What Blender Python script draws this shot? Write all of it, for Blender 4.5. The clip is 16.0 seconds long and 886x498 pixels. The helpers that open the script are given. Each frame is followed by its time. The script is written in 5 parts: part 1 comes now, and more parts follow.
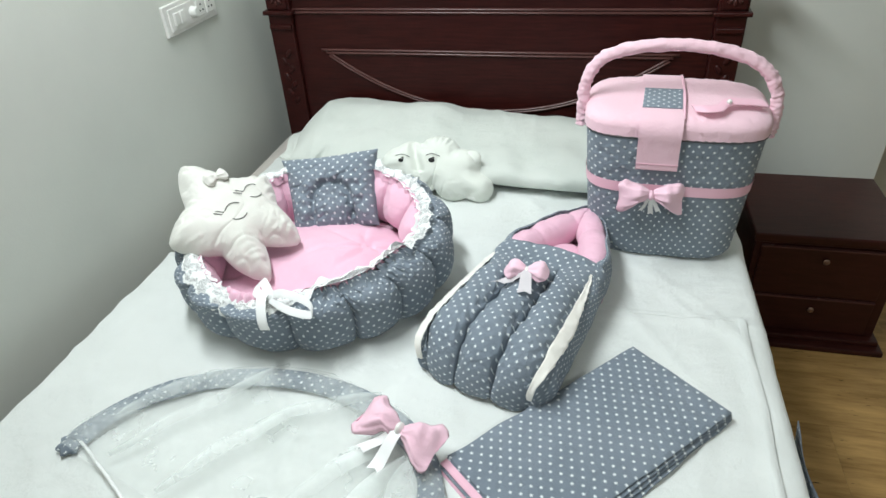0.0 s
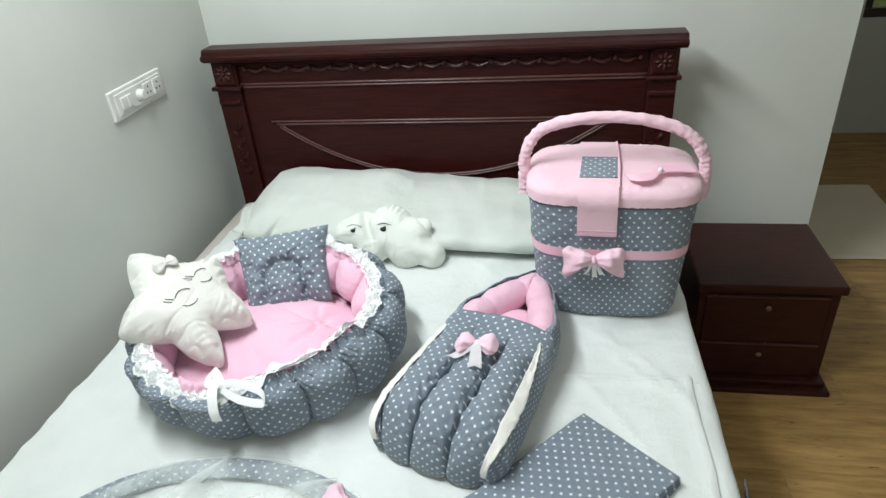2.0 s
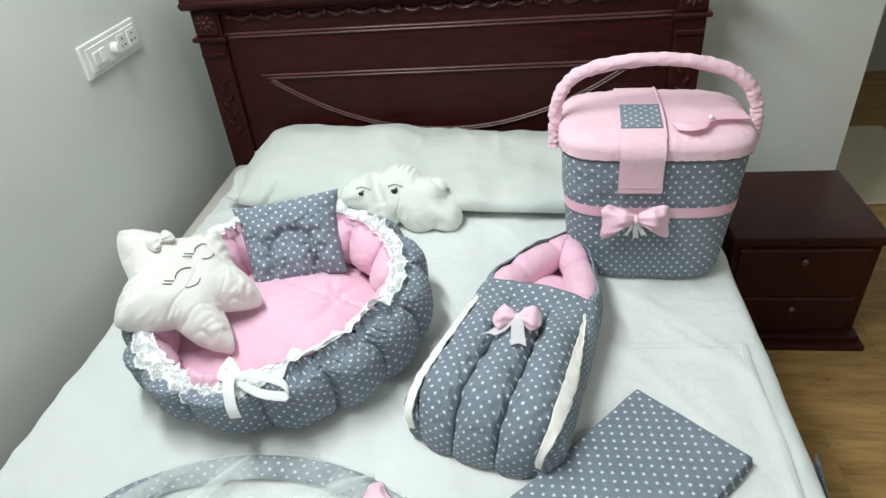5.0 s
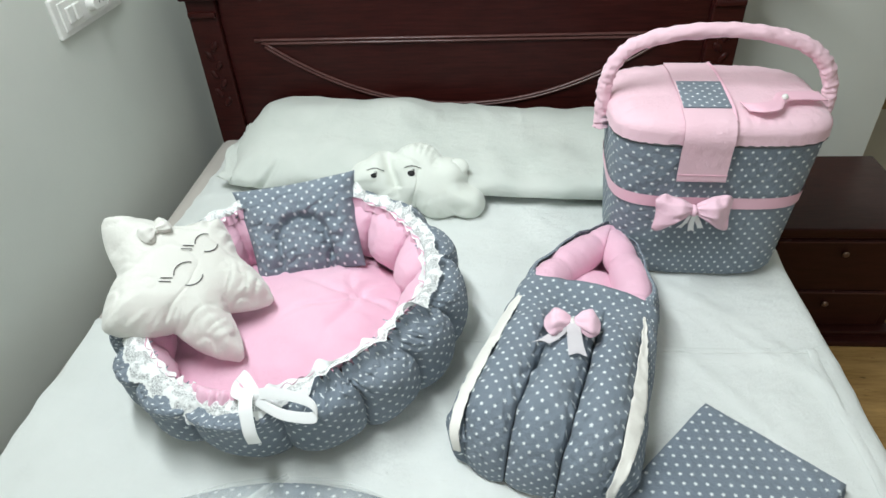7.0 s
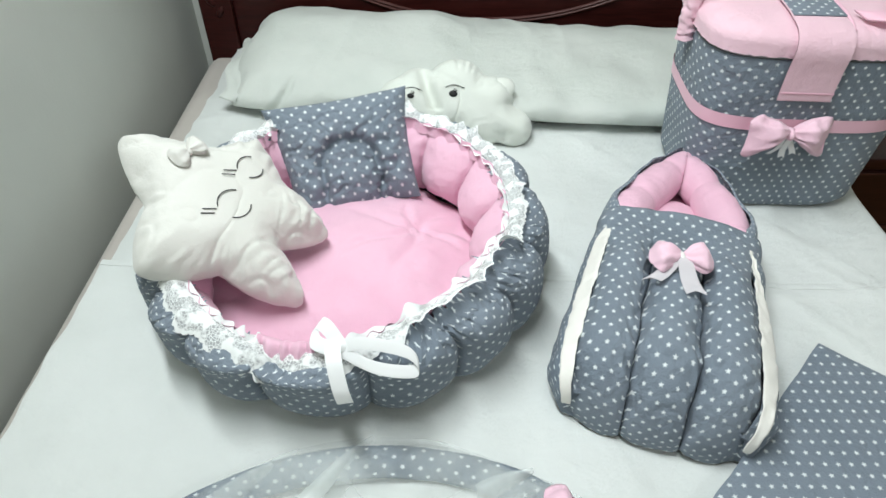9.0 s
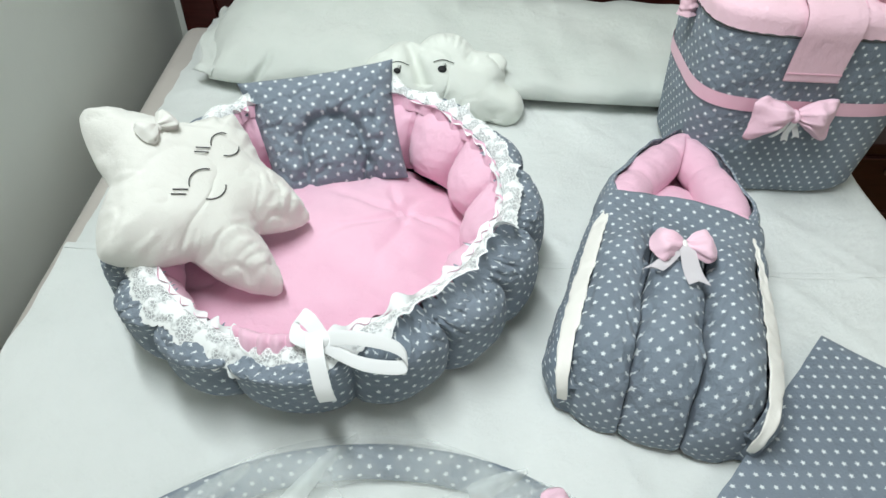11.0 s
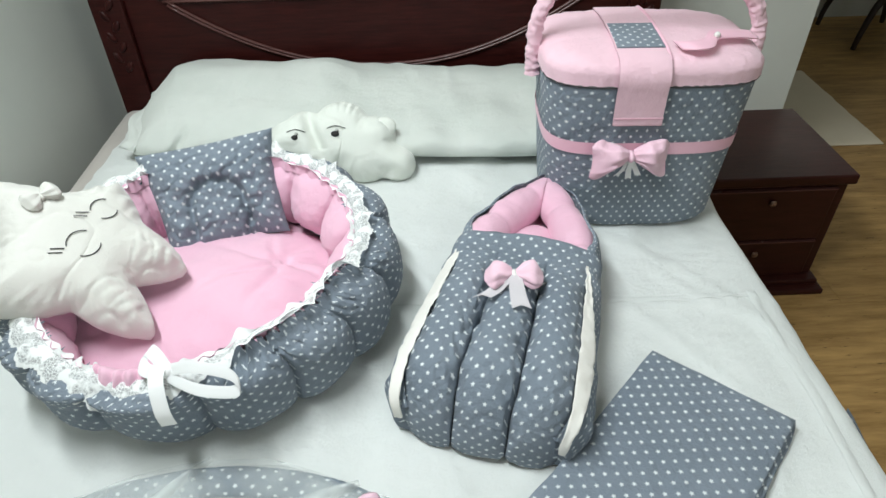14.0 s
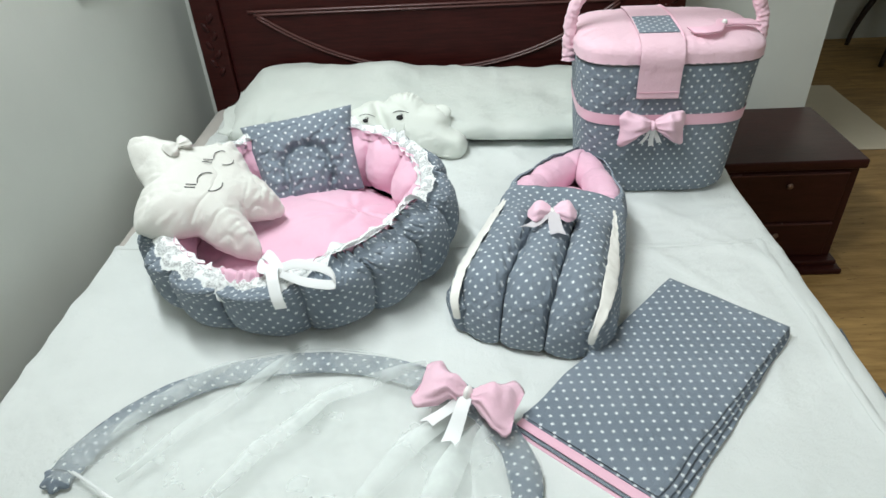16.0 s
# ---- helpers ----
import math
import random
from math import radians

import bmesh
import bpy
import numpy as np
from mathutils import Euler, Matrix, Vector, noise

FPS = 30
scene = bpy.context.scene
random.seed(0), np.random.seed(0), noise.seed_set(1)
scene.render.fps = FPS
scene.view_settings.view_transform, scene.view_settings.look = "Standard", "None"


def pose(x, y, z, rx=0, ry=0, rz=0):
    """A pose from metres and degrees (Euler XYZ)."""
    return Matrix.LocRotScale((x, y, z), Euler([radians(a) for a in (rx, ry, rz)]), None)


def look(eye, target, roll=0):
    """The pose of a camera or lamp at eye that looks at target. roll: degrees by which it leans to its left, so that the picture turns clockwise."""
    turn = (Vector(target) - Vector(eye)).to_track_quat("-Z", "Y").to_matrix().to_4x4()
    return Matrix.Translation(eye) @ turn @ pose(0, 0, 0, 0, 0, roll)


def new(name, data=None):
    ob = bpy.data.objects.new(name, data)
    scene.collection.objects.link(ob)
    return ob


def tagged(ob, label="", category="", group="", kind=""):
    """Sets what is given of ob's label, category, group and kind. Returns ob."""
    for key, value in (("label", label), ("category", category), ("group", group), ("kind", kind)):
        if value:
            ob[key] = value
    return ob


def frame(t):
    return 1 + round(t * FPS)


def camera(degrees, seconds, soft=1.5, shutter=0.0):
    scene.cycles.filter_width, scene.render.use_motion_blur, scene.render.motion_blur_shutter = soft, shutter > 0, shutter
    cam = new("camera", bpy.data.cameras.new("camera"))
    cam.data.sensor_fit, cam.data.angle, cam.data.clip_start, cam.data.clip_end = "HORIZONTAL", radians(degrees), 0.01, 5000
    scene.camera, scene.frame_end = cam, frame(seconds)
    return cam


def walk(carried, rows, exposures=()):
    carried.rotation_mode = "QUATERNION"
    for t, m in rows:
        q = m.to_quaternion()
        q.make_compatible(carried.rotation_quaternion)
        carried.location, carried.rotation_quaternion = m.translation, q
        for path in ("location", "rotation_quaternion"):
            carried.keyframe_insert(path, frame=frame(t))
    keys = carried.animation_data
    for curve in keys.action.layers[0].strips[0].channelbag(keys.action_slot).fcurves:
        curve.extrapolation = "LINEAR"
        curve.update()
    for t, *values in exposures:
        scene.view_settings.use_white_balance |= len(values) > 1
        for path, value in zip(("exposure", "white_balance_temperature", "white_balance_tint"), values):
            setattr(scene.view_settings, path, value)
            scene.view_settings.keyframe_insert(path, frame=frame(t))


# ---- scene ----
cam = camera(69.10, 16.0)
PATH = [
    (0, (0.0076, 0.0251, 1.6457), (-0.4152, 1.6302, 0.5299), -3.66),
    (0.5, (0.0137, 0.0379, 1.6790), (-0.4151, 1.6542, 0.5819), -4.64),
    (1, (0.0245, 0.0384, 1.7191), (-0.3939, 1.6950, 0.6796), -4.55),
    (1.5, (0.0372, 0.0448, 1.7378), (-0.3529, 1.7177, 0.7134), -4.52),
    (2, (0.0579, 0.0564, 1.7387), (-0.2749, 1.7443, 0.7188), -4.70),
    (2.5, (0.0679, 0.0605, 1.7346), (-0.2369, 1.7596, 0.7245), -4.66),
    (3, (0.0439, 0.0628, 1.7128), (-0.2657, 1.7412, 0.6701), -3.95),
    (3.5, (0.0247, 0.0634, 1.7027), (-0.3061, 1.7086, 0.6148), -4.96),
    (4, (0.0053, 0.0824, 1.6975), (-0.3361, 1.7279, 0.6131), -4.88),
    (4.2, (-0.0097, 0.1021, 1.6970), (-0.3450, 1.7413, 0.6014), -5.29),
    (6.3, (-0.2147, 0.3254, 1.6377), (-0.3837, 1.9187, 0.4407), -3.88),
    (6.5, (-0.2256, 0.3340, 1.6283), (-0.4041, 1.9209, 0.4243), -3.38),
    (7, (-0.2684, 0.3589, 1.6166), (-0.4333, 1.9396, 0.4026), -3.19),
    (7.5, (-0.3554, 0.3804, 1.6045), (-0.4945, 1.9549, 0.3791), -3.95),
    (8, (-0.4520, 0.3969, 1.5661), (-0.5291, 1.9422, 0.2987), -2.34),
    (8.5, (-0.5040, 0.4298, 1.5207), (-0.5131, 1.9400, 0.2095), -0.97),
    (8.7, (-0.5221, 0.4475, 1.5074), (-0.5197, 1.9403, 0.1764), -0.11),
    (10.8, (-0.5747, 0.5281, 1.4521), (-0.5241, 1.9600, 0.0567), 2.74),
    (11, (-0.5543, 0.5281, 1.4528), (-0.4811, 1.9552, 0.0535), 2.82),
    (11.5, (-0.5166, 0.5208, 1.4533), (-0.4387, 1.9515, 0.0580), 1.61),
    (12, (-0.4715, 0.5170, 1.4645), (-0.3993, 1.9536, 0.0749), 0.14),
    (12.5, (-0.4074, 0.5060, 1.4783), (-0.2893, 1.9569, 0.1068), 0.27),
    (13, (-0.3592, 0.4795, 1.4879), (-0.2455, 1.9706, 0.1599), -0.15),
    (13.5, (-0.3141, 0.4460, 1.4991), (-0.2247, 1.9637, 0.1996), -0.42),
    (14, (-0.2742, 0.3941, 1.5117), (-0.2299, 1.9514, 0.2575), -1.25),
    (14.5, (-0.2436, 0.3233, 1.5212), (-0.2669, 1.9101, 0.3041), -1.92),
    (15, (-0.2367, 0.2414, 1.5191), (-0.3341, 1.8526, 0.3381), -1.81),
    (15.5, (-0.2803, 0.1446, 1.5104), (-0.3701, 1.7712, 0.3502), -3.25),
    (16, (-0.3122, 0.0573, 1.5028), (-0.3864, 1.6891, 0.3487), -3.22),
]
# the clip's camera meters the brighter close views a little down
EXPOSURES = [(0, -0.34), (4, -0.35), (7, -0.41), (8.5, -0.47), (11.5, -0.49), (13, -0.48), (14.5, -0.44), (16, -0.41)]
walk(cam, [(t, look(eye, target, roll)) for t, eye, target, roll in PATH], EXPOSURES)

# ---- light ----
world = bpy.data.worlds.new("world")
scene.world = world
world.use_nodes = True
world.node_tree.nodes["Background"].inputs[0].default_value = (0.80, 0.90, 0.86, 1)
world.node_tree.nodes["Background"].inputs[1].default_value = 0.01


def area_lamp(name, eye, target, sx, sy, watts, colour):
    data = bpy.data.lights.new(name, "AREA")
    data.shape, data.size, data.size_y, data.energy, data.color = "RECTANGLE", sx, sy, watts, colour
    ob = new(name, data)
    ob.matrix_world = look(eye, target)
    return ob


area_lamp("tube_light", (-0.86, 1.12, 2.54), (0.40, 1.75, 0.6), 1.2, 0.16, 58, (0.90, 0.97, 1.0))
# unseen fill lamp behind the camera, added to lift walls and shaded sides
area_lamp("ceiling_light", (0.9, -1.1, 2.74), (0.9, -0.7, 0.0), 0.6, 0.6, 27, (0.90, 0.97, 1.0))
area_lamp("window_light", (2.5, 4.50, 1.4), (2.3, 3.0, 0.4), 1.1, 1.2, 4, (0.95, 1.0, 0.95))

# ---- materials ----


def material(name, rough=0.7, metal=0.0, spec=0.5):
    m = bpy.data.materials.new(name)
    m.use_nodes = True
    b = m.node_tree.nodes["Principled BSDF"]
    b.inputs["Roughness"].default_value, b.inputs["Metallic"].default_value = rough, metal
    b.inputs["Specular IOR Level"].default_value = spec
    return m, m.node_tree.nodes, m.node_tree.links, b


def coords(n, l, kind="Object", scale=(1, 1, 1)):
    t = n.new("ShaderNodeTexCoord")
    mp = n.new("ShaderNodeMapping")
    mp.inputs["Scale"].default_value = scale
    l.new(t.outputs[kind], mp.inputs["Vector"])
    return mp.outputs["Vector"]


def noise_node(n, l, vec, scale, detail=4.0, rough=0.55):
    t = n.new("ShaderNodeTexNoise")
    t.inputs["Scale"].default_value, t.inputs["Detail"].default_value, t.inputs["Roughness"].default_value = scale, detail, rough
    l.new(vec, t.inputs["Vector"])
    return t.outputs["Fac"]


def ramp(n, l, fac, a, b, p0=0.3, p1=0.7):
    r = n.new("ShaderNodeValToRGB")
    r.color_ramp.elements[0].position, r.color_ramp.elements[1].position = p0, p1
    r.color_ramp.elements[0].color, r.color_ramp.elements[1].color = (*a, 1), (*b, 1)
    l.new(fac, r.inputs["Fac"])
    return r.outputs["Color"]


def maths(n, l, op, a, b=None, clamp=False):
    m = n.new("ShaderNodeMath")
    m.operation, m.use_clamp = op, clamp
    for k, v in ((0, a), (1, b)):
        if v is None:
            continue
        if isinstance(v, (int, float)):
            m.inputs[k].default_value = v
        else:
            l.new(v, m.inputs[k])
    return m.outputs[0]


def mix(n, l, fac, a, b):
    m = n.new("ShaderNodeMix")
    m.data_type = "RGBA"
    for s, v in ((0, fac), (6, a), (7, b)):
        if isinstance(v, tuple):
            m.inputs[s].default_value = (*v, 1)
        elif isinstance(v, float):
            m.inputs[s].default_value = v
        else:
            l.new(v, m.inputs[s])
    return m.outputs[2]


def bump(n, l, b, height, strength, distance):
    k = n.new("ShaderNodeBump")
    k.inputs["Strength"].default_value, k.inputs["Distance"].default_value = strength, distance
    l.new(height, k.inputs["Height"])
    l.new(k.outputs["Normal"], b.inputs["Normal"])


def cloth(name, c1, c2, rough=0.85, crease=0.004, sheen=0.2, crease_scale=9.0, weave=900.0):
    m, n, l, b = material(name, rough, spec=0.25)
    v = coords(n, l)
    l.new(ramp(n, l, noise_node(n, l, v, 5.0, 5), c1, c2), b.inputs["Base Color"])
    h = maths(n, l, "ADD", noise_node(n, l, v, crease_scale, 6, 0.6), maths(n, l, "MULTIPLY", noise_node(n, l, v, weave, 2), 0.06))
    bump(n, l, b, h, 0.7, crease)
    b.inputs["Sheen Weight"].default_value = sheen
    return m


def star_cloth(name, cell=0.026, row=0.0145, outer=0.0050):
    """Grey cotton with a staggered print of small white stars, laid out in metres by the UV map."""
    m, n, l, b = material(name, 0.8, spec=0.25)
    uv = n.new("ShaderNodeUVMap")
    sep = n.new("ShaderNodeSeparateXYZ")
    l.new(uv.outputs["UV"], sep.inputs[0])
    rowf = maths(n, l, "DIVIDE", sep.outputs[1], row)
    rowi = maths(n, l, "FLOOR", rowf)
    odd = maths(n, l, "MULTIPLY", maths(n, l, "FLOORED_MODULO", rowi, 2.0), 0.5)
    colf = maths(n, l, "ADD", maths(n, l, "DIVIDE", sep.outputs[0], cell), odd)
    x = maths(n, l, "MULTIPLY", maths(n, l, "SUBTRACT", maths(n, l, "FRACT", colf), 0.5), cell)
    y = maths(n, l, "MULTIPLY", maths(n, l, "SUBTRACT", maths(n, l, "FRACT", rowf), 0.5), row)
    r = maths(n, l, "SQRT", maths(n, l, "ADD", maths(n, l, "MULTIPLY", x, x), maths(n, l, "MULTIPLY", y, y)))
    ang = maths(n, l, "ARCTAN2", x, y)
    a = maths(n, l, "ABSOLUTE", maths(n, l, "SUBTRACT", maths(n, l, "FLOORED_MODULO", maths(n, l, "ADD", ang, math.pi / 5), 2 * math.pi / 5), math.pi / 5))
    ri = outer * 0.46
    den = maths(n, l, "ADD", maths(n, l, "MULTIPLY", maths(n, l, "SINE", a), outer), maths(n, l, "MULTIPLY", maths(n, l, "SINE", maths(n, l, "SUBTRACT", math.pi / 5, a)), ri))
    edge = maths(n, l, "DIVIDE", outer * ri * math.sin(math.pi / 5), den)
    inside = maths(n, l, "MULTIPLY", maths(n, l, "SUBTRACT", edge, r), 2500.0, True)
    v = coords(n, l)
    base = ramp(n, l, noise_node(n, l, v, 7.0, 5), (0.172, 0.210, 0.252), (0.222, 0.262, 0.308))
    l.new(mix(n, l, inside, base, (0.74, 0.79, 0.80)), b.inputs["Base Color"])
    fold = noise_node(n, l, v, 42.0, 3, 0.5)
    h = maths(n, l, "ADD", noise_node(n, l, v, 16.0, 6, 0.62), maths(n, l, "MULTIPLY", fold, 0.35))
    h = maths(n, l, "ADD", h, maths(n, l, "MULTIPLY", noise_node(n, l, v, 900.0, 2), 0.05))
    bump(n, l, b, h, 0.9, 0.018)
    b.inputs["Sheen Weight"].default_value = 0.1
    return m


def wood(name, c1, c2, rough, scale=(1, 1, 1), grain=18.0):
    m, n, l, b = material(name, rough, spec=0.20)
    v = coords(n, l, "Object", scale)
    info = n.new("ShaderNodeObjectInfo")
    far = n.new("ShaderNodeVectorMath")
    far.operation = "ADD"
    l.new(v, far.inputs[0])
    l.new(maths(n, l, "MULTIPLY", info.outputs["Random"], 40.0), far.inputs[1])
    f = noise_node(n, l, far.outputs[0], grain, 8, 0.65)
    l.new(ramp(n, l, f, c1, c2, 0.25, 0.75), b.inputs["Base Color"])
    l.new(maths(n, l, "ADD", maths(n, l, "MULTIPLY", noise_node(n, l, coords(n, l), 4.0, 4), 0.18), rough - 0.09), b.inputs["Roughness"])
    bump(n, l, b, f, 0.25, 0.0015)
    return m


def plaster(name, c1, c2):
    m, n, l, b = material(name, 0.72, spec=0.3)
    v = coords(n, l)
    l.new(ramp(n, l, noise_node(n, l, v, 1.6, 6, 0.6), c1, c2), b.inputs["Base Color"])
    h = maths(n, l, "ADD", noise_node(n, l, v, 6.0, 4), maths(n, l, "MULTIPLY", noise_node(n, l, v, 130.0, 4), 0.25))
    bump(n, l, b, h, 0.25, 0.004)
    return m


def lacework(name, scale, colour):
    """White lace: fine threads round small holes, closer along the scalloped hem."""
    m, n, l, b = material(name, 0.8, spec=0.2)
    v = coords(n, l)
    vo = n.new("ShaderNodeTexVoronoi")
    vo.feature = "DISTANCE_TO_EDGE"
    vo.inputs["Scale"].default_value = scale
    l.new(v, vo.inputs["Vector"])
    thread = maths(n, l, "SUBTRACT", 1.0, maths(n, l, "MULTIPLY", vo.outputs["Distance"], 7.0, True), True)
    flower = maths(n, l, "MULTIPLY", maths(n, l, "SUBTRACT", noise_node(n, l, v, scale * 0.22, 2), 0.46), 9.0, True)
    uv = n.new("ShaderNodeUVMap")
    sep = n.new("ShaderNodeSeparateXYZ")
    l.new(uv.outputs["UV"], sep.inputs[0])
    hem = maths(n, l, "MULTIPLY", maths(n, l, "SUBTRACT", sep.outputs[1], 0.84), 20.0, True)
    a = maths(n, l, "MAXIMUM", maths(n, l, "MAXIMUM", thread, flower), hem)
    b.inputs["Base Color"].default_value = (*colour, 1)
    l.new(maths(n, l, "ADD", maths(n, l, "MULTIPLY", a, 0.56), 0.40, True), b.inputs["Alpha"])
    return m


def netting(name, thin, dense):
    m, n, l, b = material(name, 0.8, spec=0.2)
    v = coords(n, l)
    f = noise_node(n, l, v, 7.0, 4)
    al = n.new("ShaderNodeMapRange")
    for k, x in enumerate((0.35, 0.7, thin, dense)):
        al.inputs[k + 1].default_value = x
    l.new(f, al.inputs[0])
    b.inputs["Base Color"].default_value = (0.86, 0.91, 0.88, 1)
    l.new(al.outputs[0], b.inputs["Alpha"])
    return m


def plain(name, colour, rough=0.5, metal=0.0, wear=0.06):
    m, n, l, b = material(name, rough, metal)
    v = coords(n, l)
    c2 = tuple(c * (1 - wear * 2) for c in colour)
    l.new(ramp(n, l, noise_node(n, l, v, 22.0, 5), c2, colour), b.inputs["Base Color"])
    return m


STAR = star_cloth("grey_star_cotton")
PINK = cloth("pink_cotton", (0.80, 0.48, 0.60), (0.85, 0.545, 0.66), crease=0.012, crease_scale=10.0)
PALE_PINK = cloth("pale_pink_cotton", (0.80, 0.53, 0.605), (0.85, 0.585, 0.66), crease=0.012, crease_scale=14.0)
BOW_PINK = cloth("pink_bow_cotton", (0.86, 0.56, 0.66), (0.90, 0.62, 0.72), crease=0.008, crease_scale=22.0)
PINK_BAND = cloth("pink_ribbon", (0.80, 0.46, 0.56), (0.85, 0.52, 0.62), 0.55, crease=0.002)
PLUSH = cloth("white_plush", (0.67, 0.665, 0.612), (0.74, 0.733, 0.68), 0.95, crease=0.007, sheen=0.3, crease_scale=15.0, weave=500.0)
CLOUD = cloth("white_cloud_fleece", (0.73, 0.76, 0.69), (0.79, 0.82, 0.75), 0.95, crease=0.007, sheen=0.3, crease_scale=12.0, weave=500.0)
SHEET = cloth("white_bed_linen", (0.73, 0.76, 0.73), (0.80, 0.83, 0.80), 0.85, crease=0.030, crease_scale=5.0)
PILLOW = cloth("pale_pillowcase", (0.60, 0.64, 0.59), (0.69, 0.72, 0.67), 0.85, crease=0.022, crease_scale=6.0)
TICKING = cloth("beige_mattress_cover", (0.50, 0.46, 0.42), (0.60, 0.56, 0.51), 0.9, crease=0.004)
SATIN = cloth("white_satin", (0.84, 0.85, 0.84), (0.90, 0.91, 0.90), 0.45, crease=0.002)
ORGANZA = cloth("pale_organza", (0.80, 0.76, 0.78), (0.86, 0.82, 0.84), 0.6, crease=0.002)
ORGANZA.node_tree.nodes["Principled BSDF"].inputs["Alpha"].default_value = 0.60
ZIP = cloth("white_zip_tape", (0.80, 0.78, 0.72), (0.86, 0.84, 0.78), 0.7, crease=0.003, crease_scale=40.0)
LACE = lacework("white_lace", 210.0, (0.88, 0.90, 0.88))
NET = netting("white_net", 0.07, 0.34)
NET_FOLD = netting("gathered_white_net", 0.16, 0.46)
# stitching thread; also the dark painted for seam shade and the lid's shadow
THREAD_AND_SHADE = plain("dark_thread_and_shade", (0.06, 0.06, 0.06), 0.8)
BLACK = plain("black_felt", (0.012, 0.012, 0.012), 0.7)
PEARL = plain("pearl", (0.85, 0.84, 0.80), 0.2)
# lighter than the board: highlights along the polished beads put into the colour
EDGE_HIGHLIT = wood("highlit_mahogany_edge", (0.070, 0.028, 0.025), (0.110, 0.047, 0.041), 0.26, (0.5, 3, 6))
# polished carving, its wood lightened to carry the highlights that outline it
CARVING_HIGHLIT = wood("highlit_carving", (0.046, 0.014, 0.012), (0.074, 0.026, 0.022), 0.24, (0.5, 3, 6))
MAHOGANY = wood("dark_mahogany", (0.015, 0.0030, 0.0027), (0.050, 0.0098, 0.0080), 0.34, (0.5, 3, 6))
WALNUT = wood("brown_mahogany", (0.026, 0.0066, 0.0054), (0.050, 0.0135, 0.0105), 0.34, (0.6, 4, 4))
FLOOR = wood("brown_wood_floor", (0.200, 0.110, 0.036), (0.540, 0.335, 0.125), 0.46, (0.8, 6, 1), 5.0)
fn, fl = FLOOR.node_tree.nodes, FLOOR.node_tree.links
fb = fn["Principled BSDF"].inputs["Base Color"]
fleck = maths(fn, fl, "MULTIPLY", maths(fn, fl, "SUBTRACT", noise_node(fn, fl, coords(fn, fl, "Object", (9, 55, 1)), 1.6, 5, 0.6), 0.64), 14.0, True)
fl.new(mix(fn, fl, fleck, fb.links[0].from_socket, (0.030, 0.018, 0.008)), fb)
TILE = plaster("beige_floor_tile", (0.68, 0.59, 0.44), (0.78, 0.69, 0.53))
WALL = plaster("white_wall_paint", (0.595, 0.615, 0.568), (0.655, 0.675, 0.622))
CEIL = plaster("white_ceiling_paint", (0.74, 0.75, 0.73), (0.80, 0.81, 0.79))
DARK = plain("dark_brown_paint", (0.030, 0.018, 0.014), 0.5)
PLASTIC = plain("white_switch_plastic", (0.80, 0.80, 0.76), 0.35)
GLASS, gn, gl, gb = material("window_glass", 0.05)
gb.inputs["Transmission Weight"].default_value = 1.0
gb.inputs["Base Color"].default_value = (0.9, 0.95, 0.9, 1)
OUTSIDE, on_, ol_, ob_ = material("dusk_garden", 0.9)
ol_.new(ramp(on_, ol_, noise_node(on_, ol_, coords(on_, ol_), 1.4, 5), (0.02, 0.03, 0.01), (0.24, 0.26, 0.06)), ob_.inputs["Emission Color"])
ob_.inputs["Emission Strength"].default_value = 0.7
BRASS = plain("dull_brass", (0.24, 0.15, 0.11), 0.4, 0.5)

# ---- building helpers ----


def thing(name, at, label, category, group="", kind=""):
    ob = new(name)
    ob.location = at
    ob.empty_display_size = 0.05
    return tagged(ob, label, category, group, kind)


def put(name, verts, faces, mat, parent=None, label="", uvs=None, smooth=True):
    me = bpy.data.meshes.new(name)
    me.from_pydata([tuple(v) for v in verts], [], faces)
    if uvs is not None:
        layer = me.uv_layers.new(name="UVMap")
        idx = np.zeros(len(me.loops), dtype=np.int32)
        me.loops.foreach_get("vertex_index", idx)
        layer.data.foreach_set("uv", np.asarray(uvs, dtype=np.float32)[idx].ravel())
    me.materials.append(mat)
    if smooth:
        me.polygons.foreach_set("use_smooth", [True] * len(me.polygons))
    me.update()
    ob = new(name, me)
    if parent is not None:
        ob.parent = parent
        if parent.type == "EMPTY":
            ob.matrix_parent_inverse = Matrix.Translation(-Vector(parent.location))
    if label:
        tagged(ob, label)
    return ob


def part(name, bm, mat, parent=None, label="", smooth=False):
    me = bpy.data.meshes.new(name)
    bm.normal_update()
    bm.to_mesh(me)
    bm.free()
    me.materials.append(mat)
    if smooth:
        me.polygons.foreach_set("use_smooth", [True] * len(me.polygons))
    ob = new(name, me)
    if parent is not None:
        ob.parent = parent
        if parent.type == "EMPTY":
            ob.matrix_parent_inverse = Matrix.Translation(-Vector(parent.location))
    if label:
        tagged(ob, label)
    return ob


